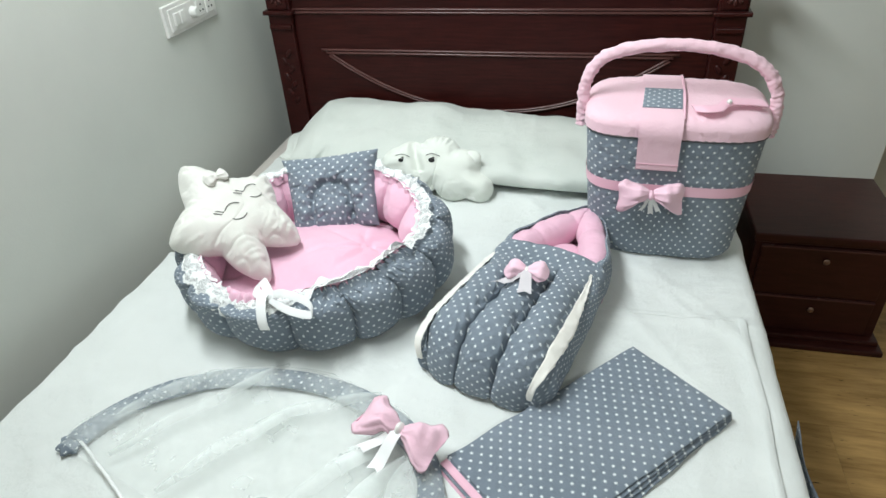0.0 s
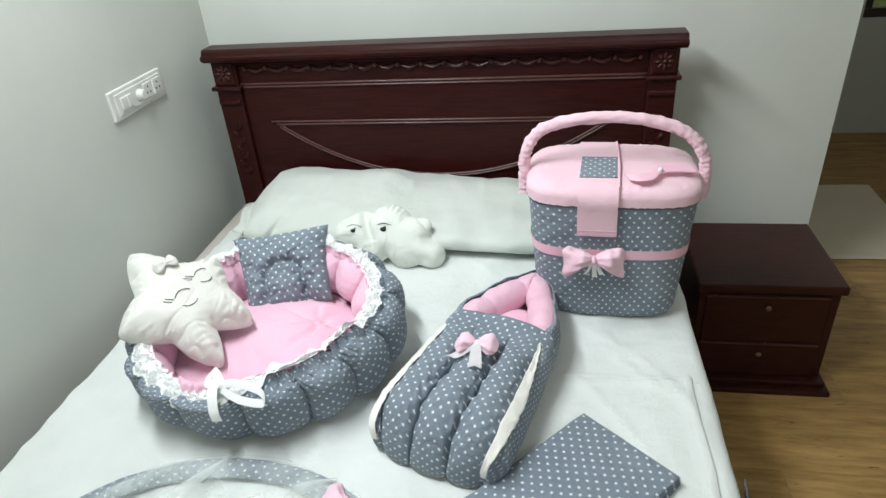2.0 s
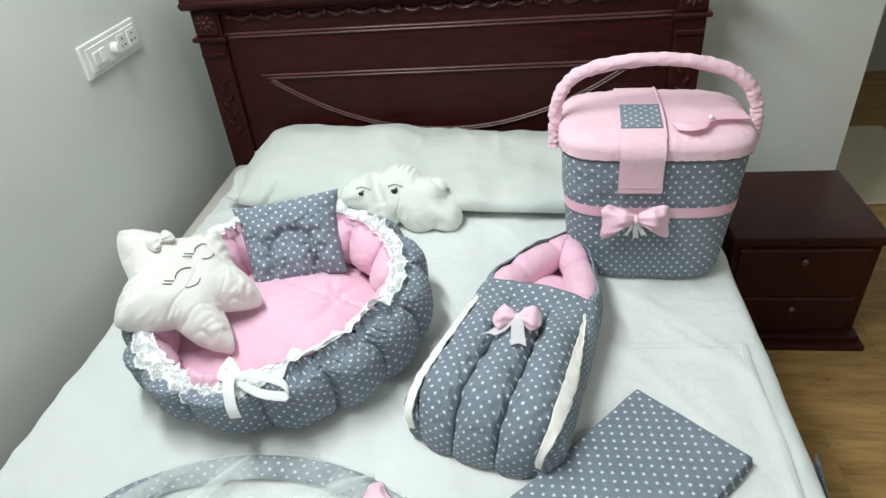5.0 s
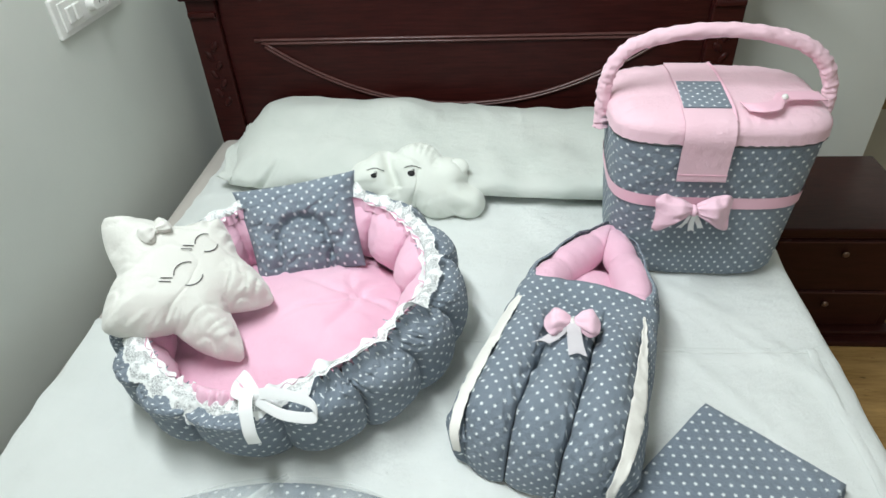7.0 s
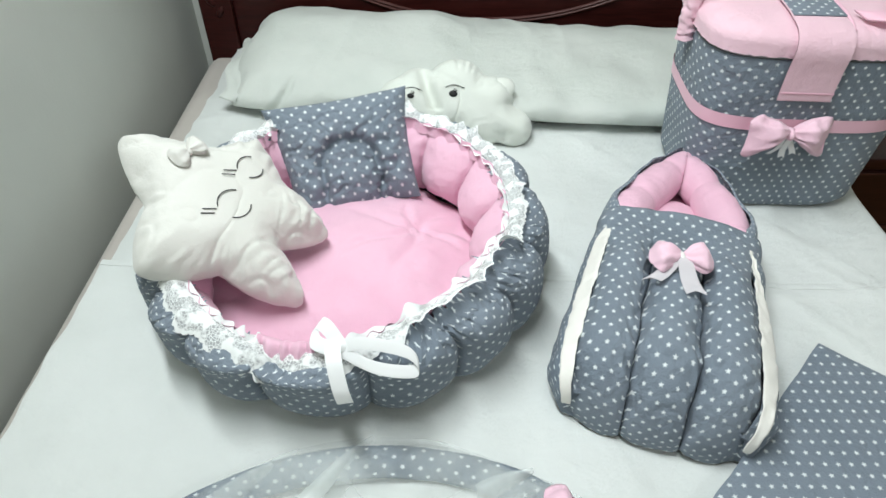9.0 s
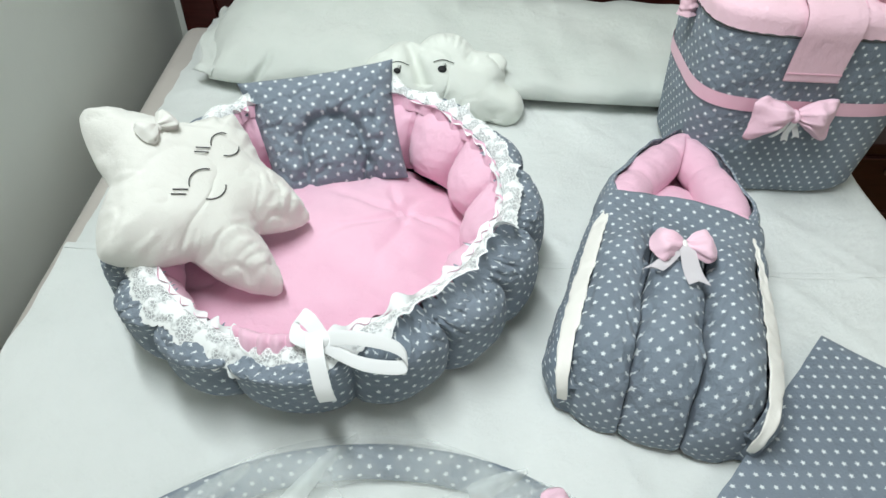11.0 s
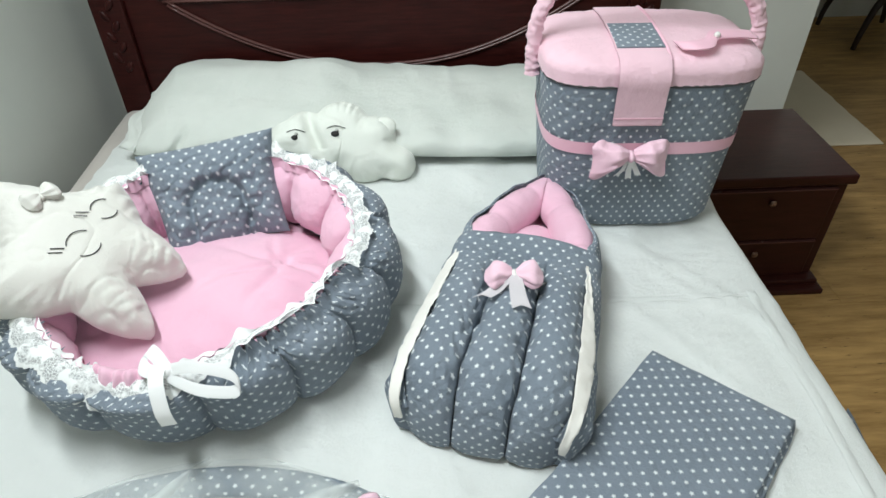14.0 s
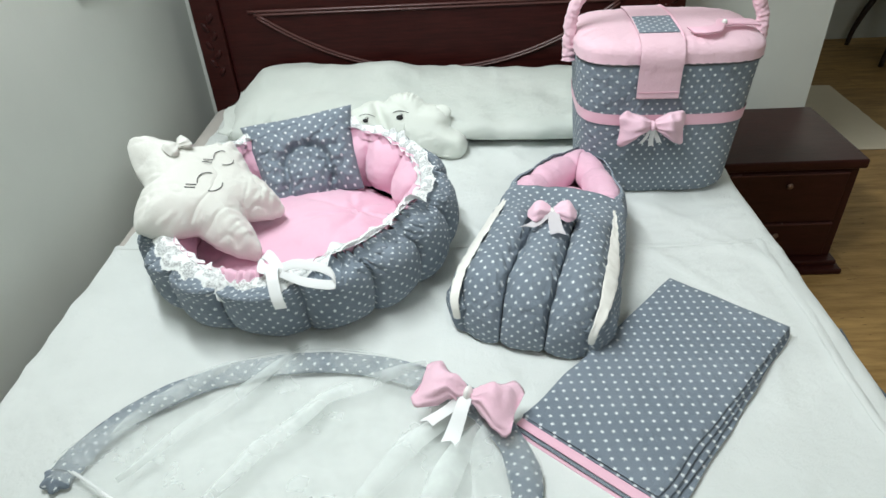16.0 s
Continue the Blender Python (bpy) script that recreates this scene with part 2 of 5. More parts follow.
def sheet_of(name, f, nu, nv, mat, parent=None, label="", wrap_u=False, uv=None, thick=0.0, flip=False):
    """A surface f(u, v), u and v from 0 to 1; uv gives metres for the print; thick makes it a solid skin."""
    vs, uvs = [], []
    cu = nu if wrap_u else nu + 1
    for j in range(nv + 1):
        for i in range(cu):
            u, v = i / nu, j / nv
            vs.append(Vector(f(u, v)))
            uvs.append(uv(u, v) if uv else (u, v))
    fs = []
    for j in range(nv):
        for i in range(nu):
            a, b = j * cu + i, j * cu + (i + 1) % cu
            q = (a, b, b + cu, a + cu)
            fs.append(q[::-1] if flip else q)
    ob = put(name, vs, fs, mat, parent, label, uvs)
    if thick:
        s = ob.modifiers.new("skin", "SOLIDIFY")
        s.thickness, s.offset = thick, -1.0
        e = ob.modifiers.new("crisp", "WEIGHTED_NORMAL")
        e.weight = 90
    return ob


def box(lo, hi, bevel=0.0, seg=2):
    bm = bmesh.new()
    bmesh.ops.create_cube(bm, size=1)
    for v in bm.verts:
        v.co = Vector([lo[k] + (v.co[k] + 0.5) * (hi[k] - lo[k]) for k in range(3)])
    if bevel:
        bmesh.ops.bevel(bm, geom=bm.edges[:], offset=bevel, segments=seg, affect="EDGES", profile=0.5)
    return bm


def tube(name, pts, radius, mat, parent=None, label="", sides=10, uv_len=True, ends=True):
    """A round tube along points; radius is a number or a function of 0..1."""
    pts = [Vector(p) for p in pts]
    n = len(pts)
    vs, uvs, fs = [], [], []
    up = Vector((0, 0, 1))
    run = 0.0
    last = None
    for i, p in enumerate(pts):
        d = (pts[min(i + 1, n - 1)] - pts[max(i - 1, 0)]).normalized()
        s = d.cross(up)
        s = s.normalized() if s.length > 1e-3 else (last or Vector((1, 0, 0)))
        if last is not None and s.dot(last) < 0:
            s = -s
        last = s
        w = s.cross(d)
        r = radius(i / (n - 1)) if callable(radius) else radius
        if i:
            run += (p - pts[i - 1]).length
        for k in range(sides + 1):
            a = 2 * math.pi * k / sides
            vs.append(p + (s * math.cos(a) + w * math.sin(a)) * r)
            uvs.append((run, a * r))
    c = sides + 1
    for i in range(n - 1):
        for k in range(sides):
            a = i * c + k
            fs.append((a, a + 1, a + c + 1, a + c))
    if ends:
        fs.append(tuple(range(sides))[::-1])
        fs.append(tuple((n - 1) * c + k for k in range(sides)))
    return put(name, vs, fs, mat, parent, label, uvs)


def nz(x, y, z=0.0, s=1.0):
    return noise.noise(Vector((x * s, y * s, z * s)))


def ribbon(name, pts, width, mat, parent, label="", side=None, thick=0.0012):
    """A flat band along points; side is the direction of its width, or one for each point."""
    pts = [Vector(p) for p in pts]
    n = len(pts)

    def f(u, v):
        i = min(int(round(v * (n - 1))), n - 1)
        s = Vector(side[i] if isinstance(side, list) else side).normalized()
        return pts[i] + s * width * (u - 0.5)
    return sheet_of(name, f, 3, n - 1, mat, parent, label, thick=thick)


def curve_pts(keys, n):
    """A smooth line through a few keys."""
    k = [Vector(p) for p in keys]
    out = []
    for i in range(n + 1):
        t = i / n * (len(k) - 1)
        j = min(int(t), len(k) - 2)
        w = t - j
        a, b, c, d = k[max(j - 1, 0)], k[j], k[j + 1], k[min(j + 2, len(k) - 1)]
        out.append(0.5 * (2 * b + (c - a) * w + (2 * a - 5 * b + 4 * c - d) * w * w + (3 * b - a - 3 * c + d) * w ** 3))
    return out


def frame_of(at, right, normal):
    """An orthogonal frame: x to the right, z along the normal."""
    z = Vector(normal).normalized()
    x = (Vector(right) - z * Vector(right).dot(z)).normalized()
    y = z.cross(x)
    m = Matrix((x, y, z)).transposed().to_4x4()
    return Matrix.Translation(at) @ m


def fabric_bow(parent, m, size, mat, knot_mat, tail_mat=None, tails=(), droop=0.0, fan=False):
    """A puffed fabric bow: two wings, a knot and ribbon tails, in the frame m. size: its whole width."""
    half = size / 2
    base = parent
    for sgn in (-1, 1):
        def wing(u, v, sgn=sgn):
            a = 2 * math.pi * u
            if fan:
                h = half * (0.12 + 0.54 * v ** 0.9) * math.sqrt(1 - 0.52 * (max(0.0, v - 0.66) / 0.34) ** 2)
                t = half * (0.09 + 0.26 * math.sin(math.pi * min(1.0, v * 0.9 + 0.05))) * (1 - 0.8 * v ** 6)
                pleat = 1 + 0.22 * math.cos(9 * a + sgn) * (1 - 0.8 * v)
            else:
                h = half * (0.14 + 0.54 * math.sin(math.pi / 2 * min(1.0, v * 1.2))) * math.sqrt(1 - 0.55 * (max(0.0, v - 0.62) / 0.38) ** 2)
                t = half * (0.10 + 0.36 * math.sin(math.pi * min(v * 0.86 + 0.10, 1.0)) ** 0.8) * (1 - 0.75 * max(0.0, v - 0.75) / 0.25)
                pleat = 1 + 0.20 * math.cos(7 * a + sgn) * (1 - 0.75 * v)
            x = sgn * half * (0.07 + 0.93 * v) - (0.03 * half * math.cos(2 * a) * v * sgn if fan else -0.05 * half * math.cos(2 * a) * v * sgn)
            y = h * math.sin(a) * pleat - droop * half * v * v
            z = t * math.cos(a) * pleat * (1.0 if math.cos(a) > 0 else 0.35) + 0.12 * half
            w = nz(x, y, 3.1 * sgn, 45) * 0.10 * half
            return m @ Vector((x, y + w, z + w))
        sheet_of("wing", wing, 28, 14, mat, base, wrap_u=True, uv=lambda u, v: (u * size, v * half), flip=sgn > 0)

        def cap(u, v, sgn=sgn):
            a = 2 * math.pi * u
            p = wing(u, 1.0)
            c = m @ Vector((sgn * half * 0.97, -droop * half, 0.12 * half))
            return p.lerp(c, v)
        sheet_of("wing_end", cap, 28, 3, mat, base, wrap_u=True, flip=sgn > 0)

    def knot(u, v):
        a, b = 2 * math.pi * u, math.pi * (v - 0.5)
        w = 0.65 if fan else 1.0
        return m @ Vector((half * 0.15 * w * math.cos(b) * math.cos(a), half * 0.24 * math.sin(b) * w, half * 0.18 + half * 0.20 * math.cos(b) * math.sin(a)))
    sheet_of("knot", knot, 14, 8, knot_mat, base, wrap_u=True)
    for dx, ln, wd in tails:
        def tail(u, v, dx=dx, ln=ln, wd=wd):
            x = dx * v + wd * (u - 0.5) * (0.7 + 0.3 * v)
            y = -ln * v - (0.25 * wd * (1 - abs(2 * u - 1)) * -1 if v > 0.99 else 0)
            z = half * 0.16 * (1 - v) + 0.004 + 0.004 * math.sin(6 * v + dx * 90)
            return m @ Vector((x, y, z))
        sheet_of("tail", tail, 4, 10, tail_mat or mat, base, thick=0.001)


# ---- the room ----
BED = 0.566
FRONT = 2.62


def structure(name, lo, hi, mat, label, bevel=0.0):
    ob = part(name, box(lo, hi, bevel), mat)
    return tagged(ob, label, "", "", "structure")


floor = structure("floor", (-1.6, -2.6, -0.10), (3.6, 4.9, -0.006), DARK, "brown wood plank floor")
structure("wall_west", (-1.52, -2.6, 0), (-1.37, FRONT, 2.8), WALL, "white painted plaster wall beside the bed")
structure("wall_north", (-1.52, FRONT, 0), (1.118, FRONT + 0.15, 2.8), WALL, "white painted wall behind the headboard")
structure("wall_passage", (-1.6, 4.55, 0), (1.93, 4.7, 2.8), WALL, "white wall at the end of the passage")
structure("wall_passage_sill", (1.93, 4.55, 0), (3.1, 4.7, 0.745), WALL, "white wall under the passage window")
structure("wall_passage_head", (1.93, 4.55, 2.0), (3.1, 4.7, 2.8), WALL, "white wall over the passage window")
structure("wall_passage_east", (3.1, 4.55, 0), (3.6, 4.7, 2.8), WALL, "white wall beside the passage window")
# two unseen walls round the opening, added to block light and dim the passage
structure("wall_north_east", (2.15, FRONT, 0), (3.3, FRONT + 0.15, 2.8), WALL, "unseen white wall added to keep room light out of the passage")
structure("wall_lintel", (1.118, FRONT, 2.1), (2.15, FRONT + 0.15, 2.8), WALL, "unseen white lintel added to keep room light out of the passage")
window = structure("window_1", (1.93, 4.58, 0.745), (3.1, 4.64, 0.80), DARK, "dark framed passage window at dusk")
for lo, hi in (((1.93, 4.58, 1.945), (3.1, 4.64, 2.0)), ((1.93, 4.58, 0.80), (1.985, 4.64, 1.945)), ((3.045, 4.58, 0.80), (3.1, 4.64, 1.945)), ((2.49, 4.58, 0.80), (2.54, 4.64, 1.945))):
    part("window_frame", box(lo, hi, 0.004), DARK, window)
for x0, x1 in ((1.985, 2.49), (2.54, 3.045)):
    part("pane", box((x0, 4.607, 0.80), (x1, 4.613, 1.945)), GLASS, window)
structure("backdrop", (1.0, 6.4, -0.5), (4.2, 6.42, 3.5), OUTSIDE, "dim green garden beyond the window")
structure("wall_east", (3.3, -2.6, 0), (3.45, 4.55, 2.8), WALL, "white painted wall")
structure("wall_south", (-1.52, -2.75, 0), (3.45, -2.6, 2.8), WALL, "white painted wall")
structure("ceiling", (-1.6, -2.75, 2.8), (3.6, 4.7, 2.9), CEIL, "white ceiling")


def bed_frame():
    t = thing("bed", (-0.40, 1.5, 0), "dark mahogany double bed with a carved headboard", "bed")
    cx, yb, yf = -0.395, 2.52, 2.445
    hb = part("headboard", box((cx - 0.784, yf, 0.25), (cx + 0.784, yb, 1.150), 0.004), MAHOGANY, t)
    for s in (-1, 1):
        x = cx + s * 0.833
        post = part("post", box((x - 0.050, yf - 0.022, 0), (x + 0.050, yb + 0.01, 1.150), 0.006), MAHOGANY, hb)
        # rosette block and its flower
        part("block", box((x - 0.042, yf - 0.032, 1.054), (x + 0.042, yf - 0.018, 1.143), 0.005), MAHOGANY, hb)
        for k in range(8):
            a = k * math.pi / 4
            bm = bmesh.new()
            bmesh.ops.create_uvsphere(bm, u_segments=8, v_segments=6, radius=1)
            bmesh.ops.transform(bm, verts=bm.verts[:], matrix=Matrix.Translation((x + 0.021 * math.cos(a), yf - 0.033, 1.099 + 0.021 * math.sin(a))) @ Matrix.Rotation(-a, 4, "Y") @ Matrix.Diagonal((0.014, 0.006, 0.007, 1)))
            part("petal", bm, CARVING_HIGHLIT, hb, smooth=True)
        bm = bmesh.new()
        bmesh.ops.create_uvsphere(bm, u_segments=10, v_segments=6, radius=0.010)
        bmesh.ops.transform(bm, verts=bm.verts[:], matrix=Matrix.Translation((x, yf - 0.035, 1.099)))
        part("rosette", bm, CARVING_HIGHLIT, hb, smooth=True)
        part("collar", box((x - 0.062, yf - 0.040, 1.032), (x + 0.062, yb, 1.048), 0.004), MAHOGANY, hb)
        part("cap_step", box((x - 0.046, yf - 0.034, 0.976), (x + 0.046, yf - 0.018, 0.994), 0.004), MAHOGANY, hb)
        # carved drop on the post
        for k in range(7):
            bm = bmesh.new()
            bmesh.ops.create_uvsphere(bm, u_segments=8, v_segments=6, radius=1)
            bmesh.ops.transform(bm, verts=bm.verts[:], matrix=Matrix.Translation((x + 0.012 * (-1) ** k, yf - 0.022, 0.88 - k * 0.033)) @ Matrix.Rotation(0.6 * (-1) ** k, 4, "Y") @ Matrix.Diagonal((0.011, 0.007, 0.020, 1)))
            part("carved_leaf", bm, MAHOGANY, hb, smooth=True)
    # cornice: stacked mouldings
    def moulding(name, x0, x1, prof):
        bm = bmesh.new()
        rows = [[bm.verts.new((x, y, z)) for y, z in prof(e)] for x, e in ((x0, -1), (x1, 1))]
        n = len(rows[0])
        for k in range(n):
            bm.faces.new((rows[0][k], rows[0][(k + 1) % n], rows[1][(k + 1) % n], rows[1][k]))
        bm.faces.new(rows[0][::-1])
        bm.faces.new(rows[1])
        bmesh.ops.recalc_face_normals(bm, faces=bm.faces[:])
        return part(name, bm, MAHOGANY, hb)
    moulding("cornice", cx - 0.893, cx + 0.901, lambda e: [(yf + 0.040, 1.146), (yf - 0.045, 1.146), (yf - 0.060, 1.152), (yf - 0.070, 1.164), (yf - 0.070, 1.172), (yf - 0.055, 1.177), (yf - 0.050, 1.190), (yf - 0.040, 1.196), (yf + 0.040, 1.196)])
    moulding("cornice_bed", cx - 0.868, cx + 0.868, lambda e: [(yb, 1.124), (yf - 0.010, 1.124), (yf - 0.022, 1.132), (yf - 0.036, 1.145), (yb, 1.145)])
    # two long beads and the arch
    def bead(name, pts):
        return tube(name, pts, 0.0055, EDGE_HIGHLIT, hb, sides=8)
    bead("moulding", [(cx - 0.784 + i * 0.0392, yf - 0.003, 1.036) for i in range(41)])
    bead("moulding", [(cx - 0.784 + i * 0.0392, yf - 0.003, 1.048) for i in range(41)])
    bead("moulding", [(cx - 0.685 + i * 0.0685 / 2, yf - 0.004, 0.891) for i in range(41)])
    bead("moulding", [(cx - 0.665 + i * 0.0665 / 2, yf - 0.004, 0.879) for i in range(41)])
    for d in (0.0, 0.013):
        bead("arch_moulding", [(cx - 0.655 + 1.31 * i / 48, yf - 0.004, 0.881 - d - (0.222 - d * 0.3) * (1 - abs(2 * i / 48 - 1) ** 2.1)) for i in range(49)])
    # garland of swags, with a bead between each two
    for k in range(18):
        x0 = cx - 0.752 + k * 0.0885
        if k < 17:
            tube("swag", [(x0 + 0.0885 * i / 16, yf - 0.003, 1.120 - 0.022 * math.sin(math.pi * i / 16)) for i in range(17)], lambda q: 0.0040 + 0.0075 * math.sin(math.pi * q) + 0.0012 * math.sin(q * 44), CARVING_HIGHLIT, hb, sides=8)
        bm = bmesh.new()
        bmesh.ops.create_uvsphere(bm, u_segments=10, v_segments=8, radius=0.0125)
        bmesh.ops.transform(bm, verts=bm.verts[:], matrix=Matrix.Translation((x0, yf - 0.010, 1.112)))
        part("bead", bm, CARVING_HIGHLIT, hb, smooth=True)
    part("side_rail", box((0.405, 0.42, 0.14), (0.435, yf, 0.34), 0.004), MAHOGANY, t)
    part("side_rail", box((-1.295, 0.42, 0.14), (-1.265, yf, 0.34), 0.004), MAHOGANY, t)
    part("slat_base", box((-1.265, 0.44, 0.28), (0.405, yf, 0.345), 0.004), MAHOGANY, t)
    part("foot_board", box((-1.295, 0.38, 0), (0.435, 0.42, 0.42), 0.006), MAHOGANY, t)


def mattress():
    t = thing("mattress", (-0.42, 1.4, 0.346), "thick mattress in a pale beige cover", "mattress")
    bm = box((-1.284, 0.43, 0.346), (0.452, 2.435, BED - 0.022), 0.05, 5)
    part("mattress_body", bm, TICKING, t, smooth=True)


def bed_height(x, y):
    """Top of the linen, with its soft creases."""
    z = BED - 0.004 + 0.0065 * nz(x, y, 0.3, 3.0) + 0.0040 * nz(x + 4, y * 1.6, 0.9, 8.0) + 0.0030 * max(0.0, nz(x * 2.2 + y, y * 1.1 - x, 4.0, 4.0)) ** 2
    z += 0.0055 * max(0.0, 1 - 7 * abs(nz(x * 0.8 + 0.5 * y, y * 0.5 - 0.3 * x, 2.0, 3.2))) ** 2 + 0.0042 * max(0.0, 1 - 6 * abs(nz(x * 0.5 - 0.7 * y, y + x, 6.0, 2.6))) ** 2
    z += 0.0022 * math.exp(-((y - 1.335 - 0.02 * math.sin(4 * x)) / 0.012) ** 2) * (1 if x > 0.05 else 0)
    z += 0.0024 * math.exp(-((x - 0.385 + 0.03 * (y - 1.3)) / 0.010) ** 2) * (1 if y < 1.34 else 0)
    return z


def linen():
    t = thing("bed_sheet", (-0.4, 1.4, BED), "creased white bed sheet spread over the mattress", "bed sheet")
    left = lambda y: -1.204 - 0.035 * (2.0 - y) + 0.010 * nz(y, 2.0, 0, 9) + 0.006 * nz(y, 5.0, 0, 31)

    def top(u, v):
        y = 0.425 + v * (2.43 - 0.425)
        a = left(y)
        edge = 0.462 + 0.008 * nz(y, 7.0, 0, 4)
        run = u * (edge - a + 0.30)
        x = a + run
        if x < edge - 0.03:
            z = bed_height(x, y)
            if u < 0.01:
                z -= 0.004
            k = max(0.0, (-1.232 - x) / 0.03)
            return (x, y, z - 0.012 * k)
        d = x - (edge - 0.03)
        r = 0.035
        a2 = min(d / r, math.pi / 2)
        zz = bed_height(edge - 0.03, y) - r * (1 - math.cos(a2)) - max(0.0, d - r * math.pi / 2)
        fold = 0.010 * math.sin(y * 21 + 2 * nz(y, 1, 0, 3)) * min(1.0, max(0.0, d - r) / 0.15)
        return (edge - 0.03 + r * math.sin(a2) + fold, y, zz)
    sheet_of("linen", top, 150, 160, SHEET, t, thick=0.003)


def spread():
    t = thing("white_spread", (-0.4, 0.9, BED), "second white sheet spread over the foot of the bed", "bed sheet")

    def f(u, v):
        y1 = 1.432 - 0.055 * min(1.0, u * 1.1) + 0.004 * nz(u * 9, 1, 0, 1)
        y = 0.424 + v * (y1 - 0.424)
        x0 = -1.232 - 0.012 * (1 - v) + 0.006 * nz(y, 3, 0, 13)
        x1 = 0.414 + 0.006 * nz(y, 8, 0, 6)
        x = x0 + (x1 - x0) * u
        z = bed_height(x, y) + 0.0042
        z += 0.004 * math.exp(-((x - x1 + 0.012) / 0.010) ** 2) + 0.0012 * math.exp(-((y - y1 + 0.01) / 0.012) ** 2)
        return (x, y, z)
    sheet_of("spread", f, 150, 100, SHEET, t, thick=0.003)
    for name, g, n in (("top_hem", lambda u, v: (u, 1.0 - 0.016 * (1 - v)), 150), ("side_hem", lambda u, v: (1.0 - 0.012 * (1 - v), u), 100)):
        def hem(u, v, g=g):
            x, y, z = f(*g(u, v))
            return (x, y, z + 0.0016 + 0.0010 * nz(u * 30, v, 0, 1))
        sheet_of(name, hem, n, 3, SHEET, t, "turned and stitched white hem", thick=0.0015, flip=name == "side_hem")


def long_pillow():
    t = thing("long_pillow", (-0.42, 2.15, BED), "long soft pillow in a pale cotton case against the headboard", "pillow")
    L, R = -1.105, 0.36

    def f(u, v):
        a = 2 * math.pi * u
        x = L + (R - L) * v
        e = min(v / 0.10, (1 - v) / 0.07, 1.0)
        end = math.sqrt(max(0.0, 1 - (1 - e) ** 2))
        dent = math.exp(-((x + 0.20) / 0.09) ** 2)
        hh = (0.084 - 0.014 * dent - 0.013 * max(0.0, min(1.0, (x + 0.6) / 0.4)) * (1 - dent)) * (0.25 + 0.75 * end) + 0.006 * nz(x, 1, 0, 5)
        dd = 0.225 * (0.72 + 0.28 * end)
        c, s = math.cos(a), math.sin(a)
        y = 2.165 + dd * math.copysign(abs(c) ** 0.8, c) + 0.11 * (1 - v) * 0.8 - 0.05
        z = BED + 0.002 + hh + hh * math.copysign(abs(s) ** 0.75, s)
        z = BED + 0.002 + (z - BED) * (0.70 + 0.30 * max(0.0, min(1.0, (y - 1.98) / 0.26)))
        w = 0.016 * nz(x * 1.5, y * 2, z, 3) + 0.008 * nz(x * 1.4, y, z, 9) + 0.005 * max(0.0, 1 - 5 * abs(nz(x + y, y * 0.7 - x, z, 3.0))) ** 2
        tuck = math.exp(-((x + 0.985 - 0.9 * max(0.0, z - BED - 0.05)) / 0.010) ** 2) * max(0.0, min(1.0, -c * 2.5)) * max(0.0, 1 - max(0.0, z - BED - 0.09) / 0.03)
        y += 0.016 * tuck
        w -= 0.012 * tuck
        return (x + 0.02 * nz(y, z, 0, 8) * (1 - e), y, max(z + w * (1 if s > -0.2 else 0), BED + 0.001))
    sheet_of("case", f, 96, 260, PILLOW, t, wrap_u=True, flip=True)

    def flap(u, v):
        a = math.pi * (u - 0.5)
        return (L + 0.03 - 0.055 * v + 0.01 * math.sin(5 * a), 2.20 + (0.20 - 0.03 * v) * math.sin(a), BED + 0.045 + 0.030 * math.cos(a) * (1.0 - 0.2 * v) + 0.015 * nz(u, v, 0, 6))
    sheet_of("open_end", flap, 24, 6, PILLOW, t, thick=0.004)


def nightstand():
    t = thing("nightstand", (0.80, 2.22, 0), "dark mahogany bedside cabinet with two drawers", "nightstand")
    x0, x1, y0, y1 = 0.575, 1.028, 2.000, 2.430
    part("body", box((x0, y0 + 0.012, 0.04), (x1, y1, 0.412), 0.004), WALNUT, t)
    part("top", box((x0 - 0.012, y0 - 0.008, 0.412), (x1 + 0.012, y1 + 0.008, 0.446), 0.006, 3), WALNUT, t)
    part("plinth", box((x0 - 0.016, y0 - 0.055, 0), (x1 + 0.024, y1 + 0.006, 0.022), 0.005), WALNUT, t)
    part("plinth_step", box((x0 - 0.006, y0 - 0.026, 0.022), (x1 + 0.012, y1, 0.042), 0.005), WALNUT, t)
    for z0, z1 in ((0.048, 0.190), (0.200, 0.394)):
        d = part("drawer", box((x0 + 0.020, y0 + 0.002, z0), (x1 - 0.034, y0 + 0.03, z1), 0.003), WALNUT, t)
        part("drawer_edge", box((x0 + 0.020, y0 - 0.001, z1 - 0.005), (x1 - 0.034, y0 + 0.012, z1 + 0.001), 0.001), EDGE_HIGHLIT, d)
        bm = bmesh.new()
        prof = [(0.0, 0.005), (0.006, 0.005), (0.010, 0.007), (0.015, 0.011), (0.020, 0.010), (0.023, 0.005), (0.024, 0.0005)]
        for k in range(len(prof) - 1):
            for q in range(12):
                a, b = 2 * math.pi * q / 12, 2 * math.pi * (q + 1) / 12
                p = [(prof[k + i][1] * math.cos(g), -prof[k + i][0], prof[k + i][1] * math.sin(g)) for i, g in ((0, a), (0, b), (1, b), (1, a))]
                bm.faces.new([bm.verts.new((0.80 + w[0], y0 + 0.003 + w[1] * 0.6, z1 - 0.043 + w[2])) for w in p])
        bmesh.ops.remove_doubles(bm, verts=bm.verts[:], dist=1e-5)
        bmesh.ops.recalc_face_normals(bm, faces=bm.faces[:])
        part("knob", bm, BRASS, d, "small dull metal knob", True)


